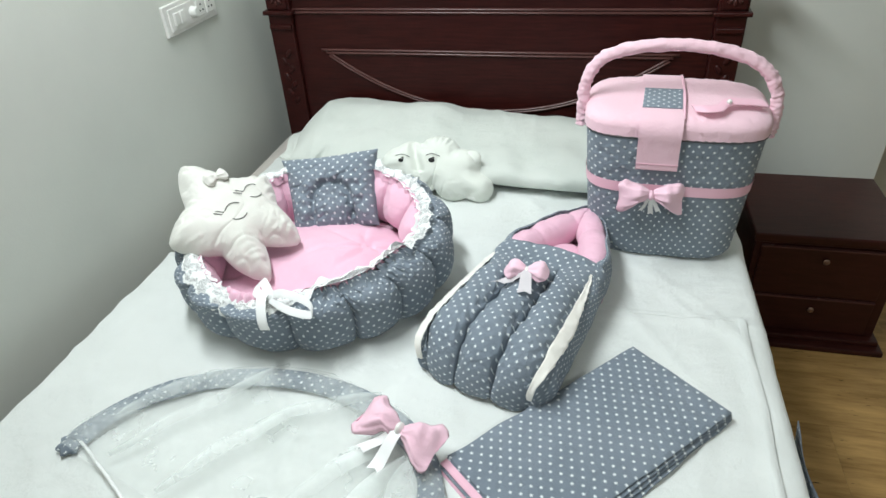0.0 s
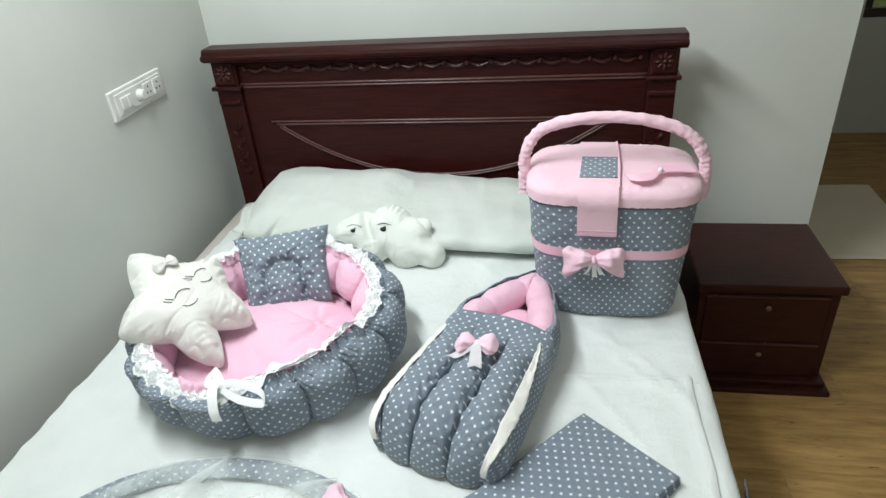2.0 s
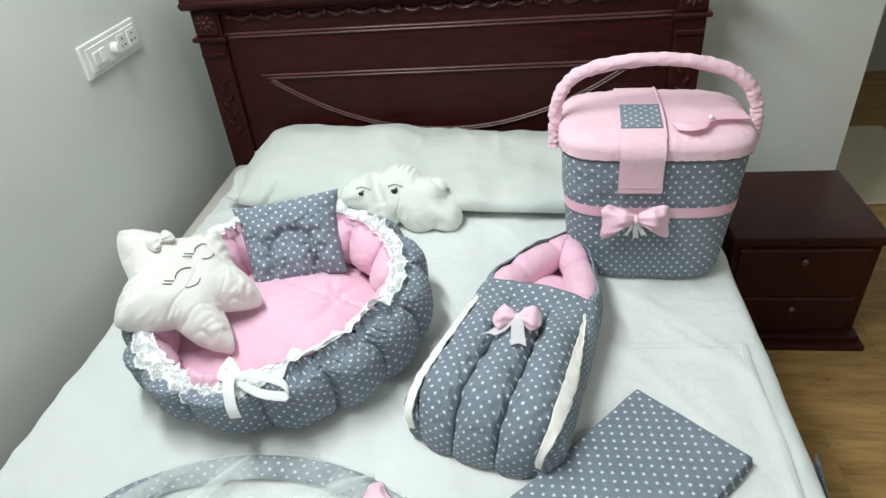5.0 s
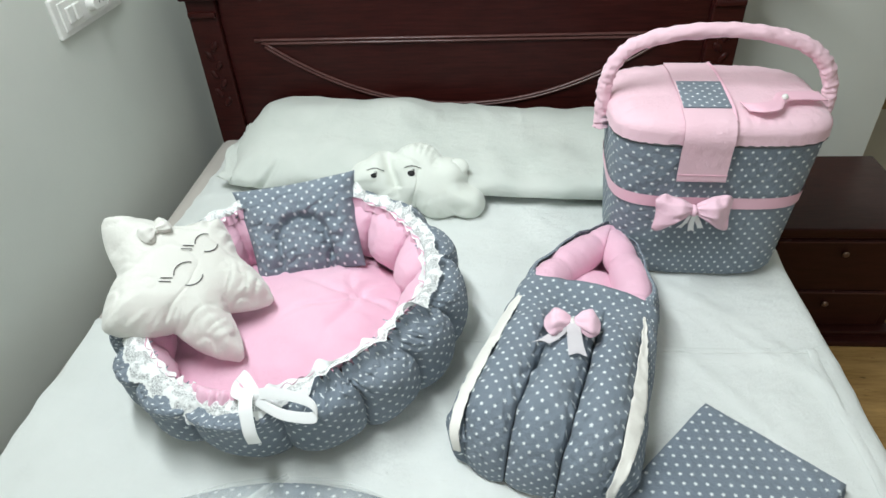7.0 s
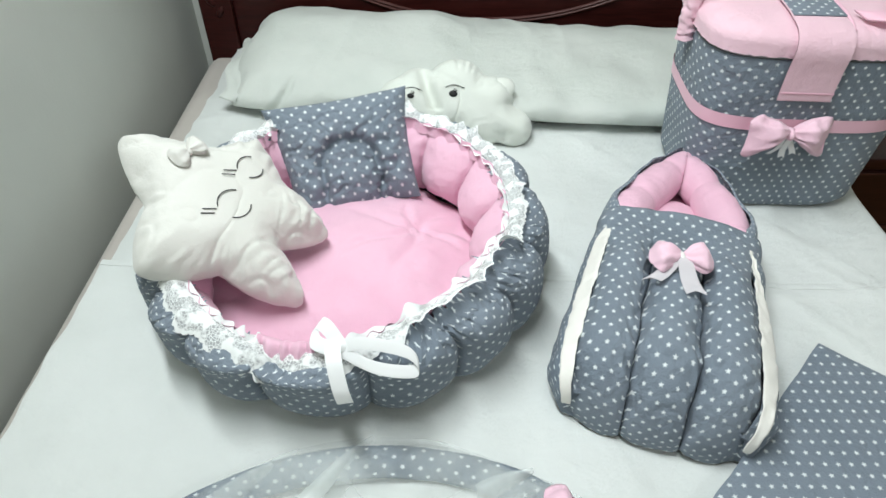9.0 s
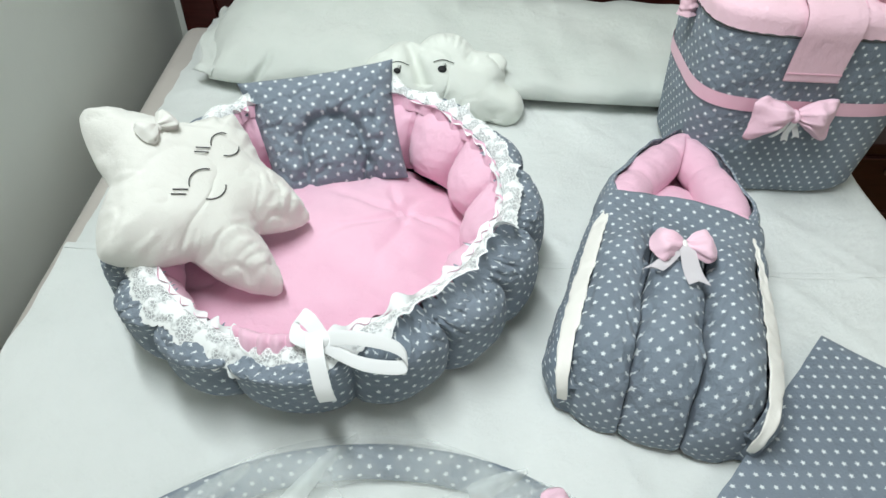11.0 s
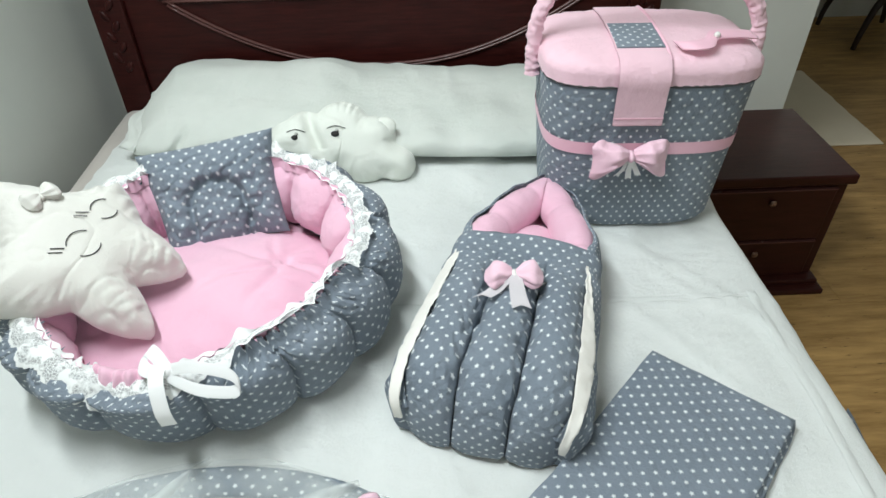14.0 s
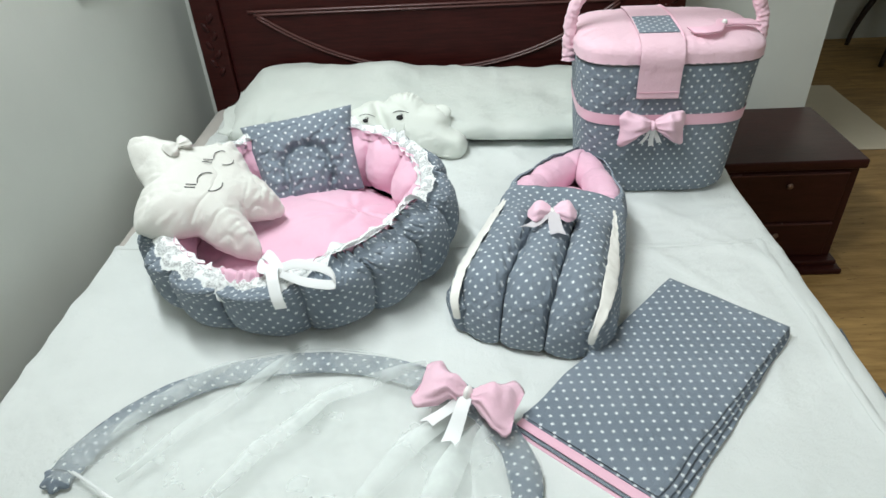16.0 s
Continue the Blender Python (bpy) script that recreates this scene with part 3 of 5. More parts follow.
def switchboard():
    x = -1.37
    t = thing("switchboard", (x, 2.06, 1.13), "white plastic switch plate with a fan regulator", "switch")
    part("plate", box((x, 1.893, 1.089), (x + 0.012, 2.205, 1.187), 0.004, 3), PLASTIC, t)
    part("inner_plate", box((x + 0.010, 1.916, 1.103), (x + 0.016, 2.188, 1.173), 0.002), PLASTIC, t)
    bm = bmesh.new()
    bmesh.ops.create_cone(bm, cap_ends=True, segments=24, radius1=0.020, radius2=0.016, depth=0.022)
    bmesh.ops.bevel(bm, geom=bm.edges[:], offset=0.002, segments=2, affect="EDGES")
    bmesh.ops.transform(bm, verts=bm.verts[:], matrix=Matrix.Translation((x + 0.027, 2.045, 1.138)) @ Matrix.Rotation(math.pi / 2, 4, "Y"))
    part("regulator_knob", bm, PLASTIC, t)
    for y in (1.950, 1.984):
        part("rocker", box((x + 0.014, y - 0.014, 1.118), (x + 0.022, y + 0.014, 1.158), 0.003), PLASTIC, t)
    for y in (2.098, 2.156):
        s = part("socket", box((x + 0.014, y - 0.024, 1.112), (x + 0.019, y + 0.024, 1.164), 0.003), PLASTIC, t)
        for dy, dz in ((-0.010, -0.008), (0.010, -0.008), (0, 0.012)):
            bm = bmesh.new()
            bmesh.ops.create_cone(bm, cap_ends=True, segments=10, radius1=0.0035, radius2=0.0035, depth=0.002)
            bmesh.ops.transform(bm, verts=bm.verts[:], matrix=Matrix.Translation((x + 0.0195, y + dy, 1.138 + dz)) @ Matrix.Rotation(math.pi / 2, 4, "Y"))
            part("pin_hole", bm, BLACK, s)


# ---- the baby set on the bed ----
NX, NY = -0.712, 1.400
SEAMS = (15, 38, 62, 86, 110, 133, 155, 175, 193, 212, 231, 252, 281, 306, 327, 348)


def keyed(th, table):
    """A smooth closed curve through (degrees, value) pairs."""
    d = math.degrees(th) % 360
    n = len(table)
    for k in range(n):
        a, va = table[k]
        b, vb = table[(k + 1) % n]
        span = (b - a) % 360
        q = (d - a) % 360
        if q <= span:
            w = q / span
            w = w * w * (3 - 2 * w)
            return va + (vb - va) * w
    return table[0][1]


def lobe(th):
    """0 in a seam, 1 in the middle of a padded section."""
    d = math.degrees(th) % 360
    n = len(SEAMS)
    for k in range(n):
        span = (SEAMS[(k + 1) % n] - SEAMS[k]) % 360
        q = (d - SEAMS[k]) % 360
        if q <= span:
            return math.sin(math.pi * q / span) ** 0.30
    return 1.0


def nest():
    t = thing("baby_nest", (NX, NY, BED), "round grey star baby nest with pink lining and lace rim", "baby nest")

    def lean(th, top):
        """The rim is drawn in unevenly, set a little forward, and lower in front."""
        dr = keyed(th, ((0, 0.012), (28, 0.018), (60, 0.012), (120, 0.0), (200, 0.004), (242, 0.010), (262, 0.008), (285, -0.006), (307, -0.016), (331, -0.008)))
        dz = 0.020 * math.sin(th) - 0.010 + 0.010 * nz(math.cos(th), math.sin(th), 31.0, 3.4)
        dz += keyed(th, ((0, 0.004), (60, 0.006), (180, 0.0), (238, -0.002), (258, -0.016), (272, -0.006), (300, 0.004)))
        return dr * top, -0.036 * top, dz * top

    def outer(u, v):
        th = 2 * math.pi * u
        c, s = math.cos(th), math.sin(th)
        ph = math.radians(-88 + 182 * v)
        lo = lobe(th)
        side = min(1.0, v * 5) * (1 - 0.50 * max(0.0, v - 0.75) / 0.25)
        puff = 1.0 - 0.50 * (1 - lo) * side
        k = max(0.0, v - 0.70) / 0.30
        wild = keyed(th, ((0, 0.8), (90, 0.8), (190, 1.2), (215, 1.7), (240, 1.0), (275, 0.9), (300, 1.7), (330, 1.6)))
        gather = wild * k ** 1.4 * (0.0075 * (0.5 + 1.0 * abs(nz(c, s, 4.0, 5))) * math.sin(78 * th + 7 * nz(c, s, v, 4)) + 0.0045 * math.sin(171 * th + 9 * nz(c, s, 5 + v, 5)))
        strand = max(0.0, 1 - 5.5 * abs(nz(c * 1.0, s * 1.0, 0.16 * v + 0.3, 11.0))) ** 2
        strand2 = max(0.0, 1 - 6 * abs(nz(c, s, 0.25 * v + 7.0, 19.0))) ** 2
        r = 0.294 + 0.089 * puff * math.copysign(abs(math.cos(ph)) ** 0.78, math.cos(ph)) + gather
        r -= 0.017 * strand * max(0.0, v - 0.50) * wild + 0.014 * strand2 * max(0.0, v - 0.58) * wild
        r += 0.006 * nz(3 * c, 3 * s, ph, 1.3) - 0.012 * max(0.0, -s) * (1 - v)
        dr, dy, dz = lean(th, max(0.0, math.sin(ph)) ** 1.5)
        r += dr
        z = BED + 0.100 + 0.098 * math.copysign(abs(math.sin(ph)) ** 0.9, math.sin(ph)) * (0.91 + 0.09 * lo) + 0.004 * nz(c, s, ph, 5)
        return (NX + r * c, NY + dy + r * s, max(z + dz, BED + 0.001))
    sheet_of("outer_wall", outer, 900, 52, STAR, t, wrap_u=False, uv=lambda u, v: (u * 2.34, v * 0.33))

    def inner(u, v):
        th = 2 * math.pi * u
        lo = lobe(th + 0.05)
        r = 0.289 - keyed(th, ((0, 0.062), (60, 0.062), (170, 0.040), (235, 0.026), (265, 0.030), (300, 0.050))) * math.sin(math.pi * min(1, v * 0.95)) ** 0.8 * (0.10 + 0.90 * lo) - 0.01 * v
        dr, dy, dz = lean(th, 1 - 0.5 * v)
        r += dr + 0.004 * nz(2 * math.cos(th), 2 * math.sin(th), 3 * v, 6)
        z = BED + 0.196 - 0.15 * v
        return (NX + r * math.cos(th), NY + dy + r * math.sin(th), z + dz + 0.005 * nz(math.cos(th), math.sin(th), v, 4))
    sheet_of("inner_wall", inner, 420, 22, PINK, t, "padded pink cotton lining", flip=True)

    def floor_pad(u, v):
        th = 2 * math.pi * u
        r = 0.282 * v
        edge = max(0.0, v - 0.45) / 0.55
        crease = 0.040 * (1 - lobe(th * 0.5 + 0.6 + 0.3 * nz(v * 2, math.cos(th), 0, 1)) ** 0.7) * edge
        x, y = r * math.cos(th), r * math.sin(th)
        for deg, ln in ((-20, 0.13), (15, 0.12), (48, 0.12), (100, 0.10), (165, 0.17), (215, 0.20), (258, 0.18)):
            d = Vector((math.cos(math.radians(deg)), math.sin(math.radians(deg))))
            q = Vector((x - 0.125, y - 0.055))
            along = q.dot(d)
            if 0 < along < ln:
                crease += 0.013 * (1 - along / ln) * math.exp(-((q.x * d.y - q.y * d.x + 0.010 * math.sin(along * 34)) / 0.009) ** 2) * min(1.0, along / 0.01)
        z = BED + 0.046 + 0.068 * (1 - v ** 2.2) - crease + 0.010 * nz(x, y, 0, 7) + 0.004 * nz(x, y, 3, 21)
        return (NX + x, NY - 0.018 + y, z)
    sheet_of("cushion", floor_pad, 200, 40, PINK, t, "domed pink cotton cushion", wrap_u=True, flip=False)

    def wave(th, s):
        return 4.5 * nz(math.cos(th), math.sin(th), s, 2.5)
    OUT = ((0, 0.80), (25, 0.60), (60, 0.65), (120, 0.8), (190, 0.9), (225, 1.0), (262, 1.0), (285, 0.7), (305, 0.45), (330, 0.65))
    UP = ((0, 0.30), (25, 0.50), (60, 0.30), (120, 0.3), (190, 0.2), (225, -0.15), (262, -0.40), (285, 0.10), (305, 0.55), (330, 0.55))

    def lace(u, v):
        th = 2 * math.pi * u
        c, s = math.cos(th), math.sin(th)
        amp = 0.35 + 1.5 * abs(nz(c, s, 2.0, 3.5))
        ph = 28 * th + 2.4 * wave(th, 0.0)
        dr, dy, dz = lean(th, 1)
        out = keyed(th, OUT) + 0.5 * nz(c, s, 12.0, 5.0)
        up = keyed(th, UP) + 0.35 * nz(c, s, 17.0, 6.0)
        n = math.hypot(out, up) + 0.15
        wide = (keyed(th, ((0, 0.034), (60, 0.030), (150, 0.026), (225, 0.038), (262, 0.044), (285, 0.034), (320, 0.036))) + 0.012 * amp + 0.0035 * abs(math.sin(95 * th))) * v
        r = 0.285 + dr + wide * out / n + 0.009 * amp * v * math.sin(ph)
        z = BED + 0.205 + wide * up / n + 0.008 * math.sin(math.pi * v) + 0.009 * amp * v * math.cos(ph)
        z -= 0.30 * max(0.0, r - 0.305)
        return (NX + r * c, NY + dy + r * s, z + dz)
    sheet_of("lace_frill", lace, 1000, 9, LACE, t, "gathered white lace round the rim")

    def frill(u, v):
        th = 2 * math.pi * u
        c, s = math.cos(th), math.sin(th)
        amp = max(0.0, 0.45 + 2.2 * nz(c, s, 7.0, 4))
        ph = 31 * th + 4 * wave(th, 5.0)
        dr, dy, dz = lean(th, 1)
        r = 0.285 + dr - 0.010 * v + 0.007 * v * amp * math.sin(ph)
        z = BED + 0.203 + (0.002 + 0.006 * amp) * v + 0.005 * v * math.cos(ph * 0.5)
        return (NX + r * c, NY + dy + r * s, z + dz)
    sheet_of("satin_frill", frill, 900, 5, SATIN, t, "ruffled white satin edging")

    def gathers(u, v):
        th = 2 * math.pi * u
        ph = 52 * th + 2 * wave(th, 9.0)
        dr, dy, dz = lean(th, 1)
        r = 0.281 + dr - 0.006 * v + 0.004 * math.sin(ph) * (1 - 0.4 * v)
        return (NX + r * math.cos(th), NY + dy + r * math.sin(th), BED + 0.208 - 0.022 * v + dz)
    sheet_of("pink_gathers", gathers, 900, 4, PINK, t, "gathered pink heading under the rim")

    # a stretch of the pink facing turned out over the lace
    def turned(u, v):
        th = math.radians(249 + 21 * u)
        k = math.sin(math.pi * u) ** 0.5
        dr, dy, dz = lean(th, 1)
        ph = 9.5 * math.pi * u + 2 * nz(u * 4, 0, 0, 1)
        r = 0.270 + dr + 0.030 * v * k + 0.0035 * math.sin(ph) * v
        z = BED + 0.207 + 0.012 * math.sin(math.pi * v) * k - 0.010 * v * v * k + 0.0055 * math.sin(ph + 0.8) * (0.3 + 0.7 * v)
        return Vector((NX + r * math.cos(th), NY + dy + r * math.sin(th), z + dz))
    sheet_of("pink_frill", turned, 70, 8, PINK, t, "turned-out pink frill with a white edge", thick=0.0015)
    tube("frill_edge", [turned(i / 70, 1.0) for i in range(71)], 0.0030, SATIN, t, sides=6)
    # ribbon tie at the front
    k = Vector((-0.682, 1.062, BED + 0.190))
    tie = tube("ribbon_knot", [k + Vector((dx, 0, 0)) for dx in (-0.012, -0.006, 0, 0.006, 0.012)], lambda q: 0.006 + 0.006 * math.sin(math.pi * q), SATIN, t, "white satin ribbon tie")
    ribbon("ribbon_loop", curve_pts([k, k + Vector((0.045, -0.012, 0.020)), k + Vector((0.100, -0.016, 0.004)), k + Vector((0.110, -0.030, -0.018)), k + Vector((0.055, -0.035, -0.006)), k + Vector((0.0, -0.008, -0.002))], 26), 0.019, SATIN, tie, side=(-0.1, 0.75, 0.65))
    ribbon("ribbon_loop", curve_pts([k, k + Vector((-0.018, 0.018, 0.016)), k + Vector((-0.035, 0.030, 0.014)), k + Vector((-0.038, 0.008, 0.0)), k + Vector((-0.01, -0.005, -0.002))], 20), 0.022, SATIN, tie, side=(0.5, 0.6, 0.4))
    ribbon("ribbon_tail", curve_pts([k + Vector((-0.012, 0.008, 0.006)), k + Vector((-0.006, -0.030, 0.008)), k + Vector((0.004, -0.060, -0.022)), k + Vector((0.010, -0.066, -0.046))], 18), 0.023, SATIN, tie, side=(1, 0.12, 0.05))


def star_outline(tips, valleys, steps):
    """Radius round a star from its tips (angle, radius) and the valleys between, with rounded tips."""
    n = len(tips)
    out = []
    for i in range(steps):
        a = 2 * math.pi * i / steps
        for k in range(n):
            a0, r0 = tips[k]
            a1, r1 = tips[(k + 1) % n]
            span = (a1 - a0) % (2 * math.pi)
            d = (a - a0) % (2 * math.pi)
            if d < span or span == 0:
                f = d / span
                av, rv = valleys[k]
                fv = ((av - a0) % (2 * math.pi)) / span
                w = (1 - f / fv) if f < fv else (f - fv) / (1 - fv)
                out.append(rv + ((r0 if f < fv else r1) - rv) * w ** 1.32)
                break
    for _ in range(3):
        out = [(out[i - 1] + 2 * out[i] + out[(i + 1) % steps]) / 4 for i in range(steps)]
    return out


def cushion_of(name, m, outline, high, low, mat, parent, label="", rings=16, depth=0.075, shape=None, wr=0.004):
    """A stuffed shape: a front and a back skin swelling from one seam. Returns a function for the height of its front."""
    n = len(outline)
    edge = np.array([(outline[i] * math.cos(2 * math.pi * i / n), outline[i] * math.sin(2 * math.pi * i / n)) for i in range(n)])

    def swell(x, y, q):
        d = math.sqrt(((edge - (x, y)) ** 2).sum(axis=1).min()) if q < 1 else 0.0
        k = min(1.0, d / depth)
        return (1 - (1 - k) ** 2.2) ** 0.6

    def top(x, y):
        a = math.atan2(y, x) % (2 * math.pi)
        return high * swell(x, y, min(1.0, math.hypot(x, y) / outline[int(a / (2 * math.pi) * n) % n])) * (shape(x, y) if shape else 1.0)
    vs, fs = [], []
    for side in (1, -1):
        start = len(vs)
        for j in range(rings + 1):
            q = j / rings
            for i in range(n):
                a = 2 * math.pi * i / n
                r = outline[i] * q
                x, y = r * math.cos(a), r * math.sin(a)
                sw = swell(x, y, q)
                h = (high if side > 0 else low) * sw
                if shape and side > 0:
                    h *= shape(x, y)
                tight = max(0.0, 1 - abs(sw - 0.55) / 0.5)
                fold = max(0.0, 1 - 5 * abs(nz(x * 1.3 + y, y * 1.3 - x, side + 11, 9))) ** 2
                pucker = nz(i * 60.0 / n, 2.5 * q, side, 1.0) * tight * max(0.0, q - 0.55) * 2.2
                crease = -1.4 * wr * fold * (0.3 + tight) + 2.4 * wr * pucker + wr * (1.3 * nz(x, y, side, 26) * tight + 0.6 * nz(x, y, side + 3, 9) + 0.7 * tight * nz(x * 2.2 + y, y * 0.6, side + 7, 30))
                vs.append(m @ Vector((x, y, side * (h + (crease if q < 1 else 0)))))
        for j in range(rings):
            for i in range(n):
                a, b = start + j * n + i, start + j * n + (i + 1) % n
                f = (a, b, b + n, a + n)
                fs.append(f if side < 0 else f[::-1])
    inv = m.inverted()
    put(name, vs, fs, mat, parent, label, [((inv @ v).x, (inv @ v).y) for v in vs])
    return top


def thread_line(parent, m, pts, height, r=0.0010, mat=None, name="stitched_line"):
    return tube(name, [m @ Vector((x, y, height(x, y) if callable(height) else height)) for x, y in pts], r, mat or THREAD_AND_SHADE, parent, sides=6)


def star_pillow():
    c = Vector((-0.898, 1.326, 0.762))
    nrm = Vector((0.45, -0.30, 1.0))
    m = frame_of(c, (1, 0, -0.45), nrm)
    tips = ((-0.222, 0.087), (-0.012, 0.180), (0.164, 0.034), (0.152, -0.112), (-0.112, -0.140))
    dips = ((-0.078, 0.125), (0.060, 0.105), (0.086, -0.022), (0.008, -0.100), (-0.138, -0.022))
    polar = lambda p: (math.atan2(p[1], p[0]) % (2 * math.pi), math.hypot(*p) * 1.02)
    pairs = sorted(zip([polar(p) for p in tips], [polar(p) for p in dips]))
    tip, dip = [p[0] for p in pairs], [p[1] for p in pairs]
    # the valley after each tip, going round
    dip = [min(dip, key=lambda d, a=a: (d[0] - a[0]) % (2 * math.pi)) for a in tip]
    t = thing("star_pillow", c, "white plush star cushion with stitched sleeping eyes and a bow", "cushion")
    out = star_outline(tip, dip, 260)

    def legs(x, y):
        """Pulled wrinkles across the two legs that lie on the lining."""
        k = 1.0
        for dx, dy in ((0.164, 0.034), (0.152, -0.112)):
            d = Vector((dx, dy)).normalized()
            along, across = x * d.x + y * d.y, x * d.y - y * d.x
            w = max(0.0, min(1.0, (along - 0.045) / 0.04)) * math.exp(-(across / 0.045) ** 2)
            k -= 0.13 * w * max(0.0, 1 - 5 * abs(nz(along * 42, across * 9, dx * 9, 1.0))) ** 2
            k += 0.03 * w * math.sin(along * 190 + across * 60 + 3 * nz(along, across, 1, 30))
        return k
    front = cushion_of("body", m, out, 0.062, 0.055, PLUSH, t, rings=44, depth=0.076, wr=0.0040, shape=legs)

    def top(x, y):
        return front(x, y) + 0.002
    for ex, ey, rr in ((-0.008, -0.001, 0.027), (-0.004, 0.081, 0.022)):
        thread_line(t, m, [(ex + rr * math.cos(a), ey + rr * math.sin(a)) for a in (math.radians(100 + i * 8) for i in range(15))], top, name="eye_line")
        thread_line(t, m, [(ex + rr * math.cos(a), ey + rr * math.sin(a)) for a in (math.radians(-80 + i * 9) for i in range(12))], top, name="eye_line")
        for k in (0, 1):
            thread_line(t, m, [(ex - rr * 0.86 - 0.005 * i, ey - rr * 0.75 - 0.009 * k - 0.002 * i) for i in range(5)], top, name="eyelash")
    fabric_bow(t, frame_of(m @ Vector((-0.104, 0.067, top(-0.104, 0.067) - 0.002)), (0.50, 0.86, 0.0), nrm), 0.064, PLUSH, PLUSH)


def head_pillow():
    t = thing("head_pillow", (-0.74, 1.62, 0.66), "square grey star pillow leaning inside the baby nest", "pillow")
    tl, tr, br, bl = [Vector(p) for p in ((-0.912, 1.648, 0.796), (-0.612, 1.692, 0.832), (-0.578, 1.538, 0.660), (-0.824, 1.482, 0.630))]

    def f(side):
        def g(u, v):
            x, y = 2 * u - 1, 2 * v - 1
            bow_x = x * (1 - 0.07 * (1 - y * y))
            bow_y = y * (1 - 0.07 * (1 - x * x))
            uu, vv = (bow_x + 1) / 2, (bow_y + 1) / 2
            p = bl.lerp(br, uu).lerp(tl.lerp(tr, uu), vv)
            nn = (br - bl).cross(tl - bl).normalized()
            h = 0.056 * (max(0.0, 1 - x ** 4) * max(0.0, 1 - y ** 4)) ** 0.55
            d = math.hypot(x, (y + 0.30) * 0.92) if y > -0.30 else abs(x) + 0.10 * (y + 0.30)
            ang = math.atan2(y + 0.30, x)
            if side > 0:
                h -= 0.026 * math.exp(-((d - 0.44) / 0.075) ** 2)
                h -= 0.010 * max(0.0, 1 - (d / 0.44) ** 4) if d < 0.44 else 0.0
                h += 0.0035 * math.sin(11 * ang + 2 * nz(x, y, 2, 3)) * math.exp(-((d - 0.62) / 0.16) ** 2)
                h -= 0.016 * math.exp(-((x - 0.42 - 0.06 * math.sin(9 * y)) / 0.035) ** 2) * max(0.0, min(1.0, (-0.45 - y) / 0.15))
            h += (0.005 * nz(x, y, side, 3) + 0.004 * nz(x, y, side, 9) - 0.006 * max(0.0, 1 - 6 * abs(nz(x + y, y - x, side, 2.2))) ** 2) * (1 - max(abs(x), abs(y)) ** 6)
            return p + nn * h * side
        return g
    for side, name in ((1, "front_cover"), (-1, "back_cover")):
        sheet_of(name, f(side), 84, 76, STAR, t, uv=lambda u, v: (u * 0.27, v * 0.22), flip=side < 0)


def cloud_pillow():
    m = frame_of((-0.492, 1.945, 0.645), (1, -0.10, -0.06), (0.03, -0.78, 0.62))
    t = thing("cloud_pillow", (-0.49, 1.95, BED), "white plush cloud cushion with two stitched eyes on the bed", "cushion")
    lobes = ((-0.150, -0.010, 0.056), (-0.105, 0.018, 0.060), (-0.008, 0.032, 0.080), (0.080, 0.018, 0.062), (0.148, -0.045, 0.050), (0.060, -0.030, 0.074), (-0.060, -0.028, 0.074))
    n = 160
    out = []
    for i in range(n):
        a = 2 * math.pi * i / n
        d = Vector((math.cos(a), math.sin(a)))
        best = 0.03
        for x, y, r in lobes:
            b = d.x * x + d.y * y
            disc = b * b - (x * x + y * y - r * r)
            if disc > 0:
                best = max(best, b + math.sqrt(disc))
        out.append(best)
    for _ in range(2):
        out = [(out[i - 1] + 2 * out[i] + out[(i + 1) % n]) / 4 for i in range(n)]
    front = cushion_of("body", m, out, 0.066, 0.045, CLOUD, t, rings=22, depth=0.070, wr=0.0052, shape=lambda x, y: 1 - 0.45 * math.exp(-((x + 0.072 + 0.5 * y) / 0.016) ** 2) * (1 if y > -0.03 else 0.4))
    for ex, ey, s in ((-0.122, -0.006, 0.8), (-0.018, 0.012, 1.0)):
        def eye(u, v, ex=ex, ey=ey, s=s):
            a = 2 * math.pi * u
            return m @ Vector((ex + 0.0108 * s * v * math.cos(a), ey + 0.0080 * s * v * math.sin(a), front(ex, ey) + 0.001 + 0.003 * (1 - v * v)))
        sheet_of("eye", eye, 16, 4, BLACK, t, wrap_u=True)
        thread_line(t, m, [(ex - 0.022 + 0.006 * i, ey + 0.013 + 0.005 * math.sin(i * 0.5) + 0.001 * i) for i in range(9)], lambda x, y: front(x, y) + 0.002, 0.0009, BLACK, "brow")
        for dx in (-0.004, 0.0):
            thread_line(t, m, [(ex + dx + 0.004 + 0.0008 * i, ey + 0.006 + 0.0025 * i) for i in range(4)], lambda x, y: front(x, y) + 0.002, 0.0007, BLACK, "eyelash")
        thread_line(t, m, [(ex + 0.005 + 0.0012 * i, ey + 0.004 + 0.002 * i) for i in range(4)], lambda x, y: front(x, y) + 0.002, 0.0010, BLACK, "eyelash")

    def earf(u, v):
        a, b = 2 * math.pi * u, math.pi * (v - 0.5)
        return m @ Vector((0.106 + 0.030 * math.cos(b) * math.cos(a) + 0.012 * math.sin(b), 0.048 + 0.026 * math.sin(b) - 0.008 * math.cos(b) * math.cos(a), 0.026 + 0.016 * math.cos(b) * math.sin(a)))
    sheet_of("ear", earf, 18, 10, CLOUD, t, wrap_u=True)


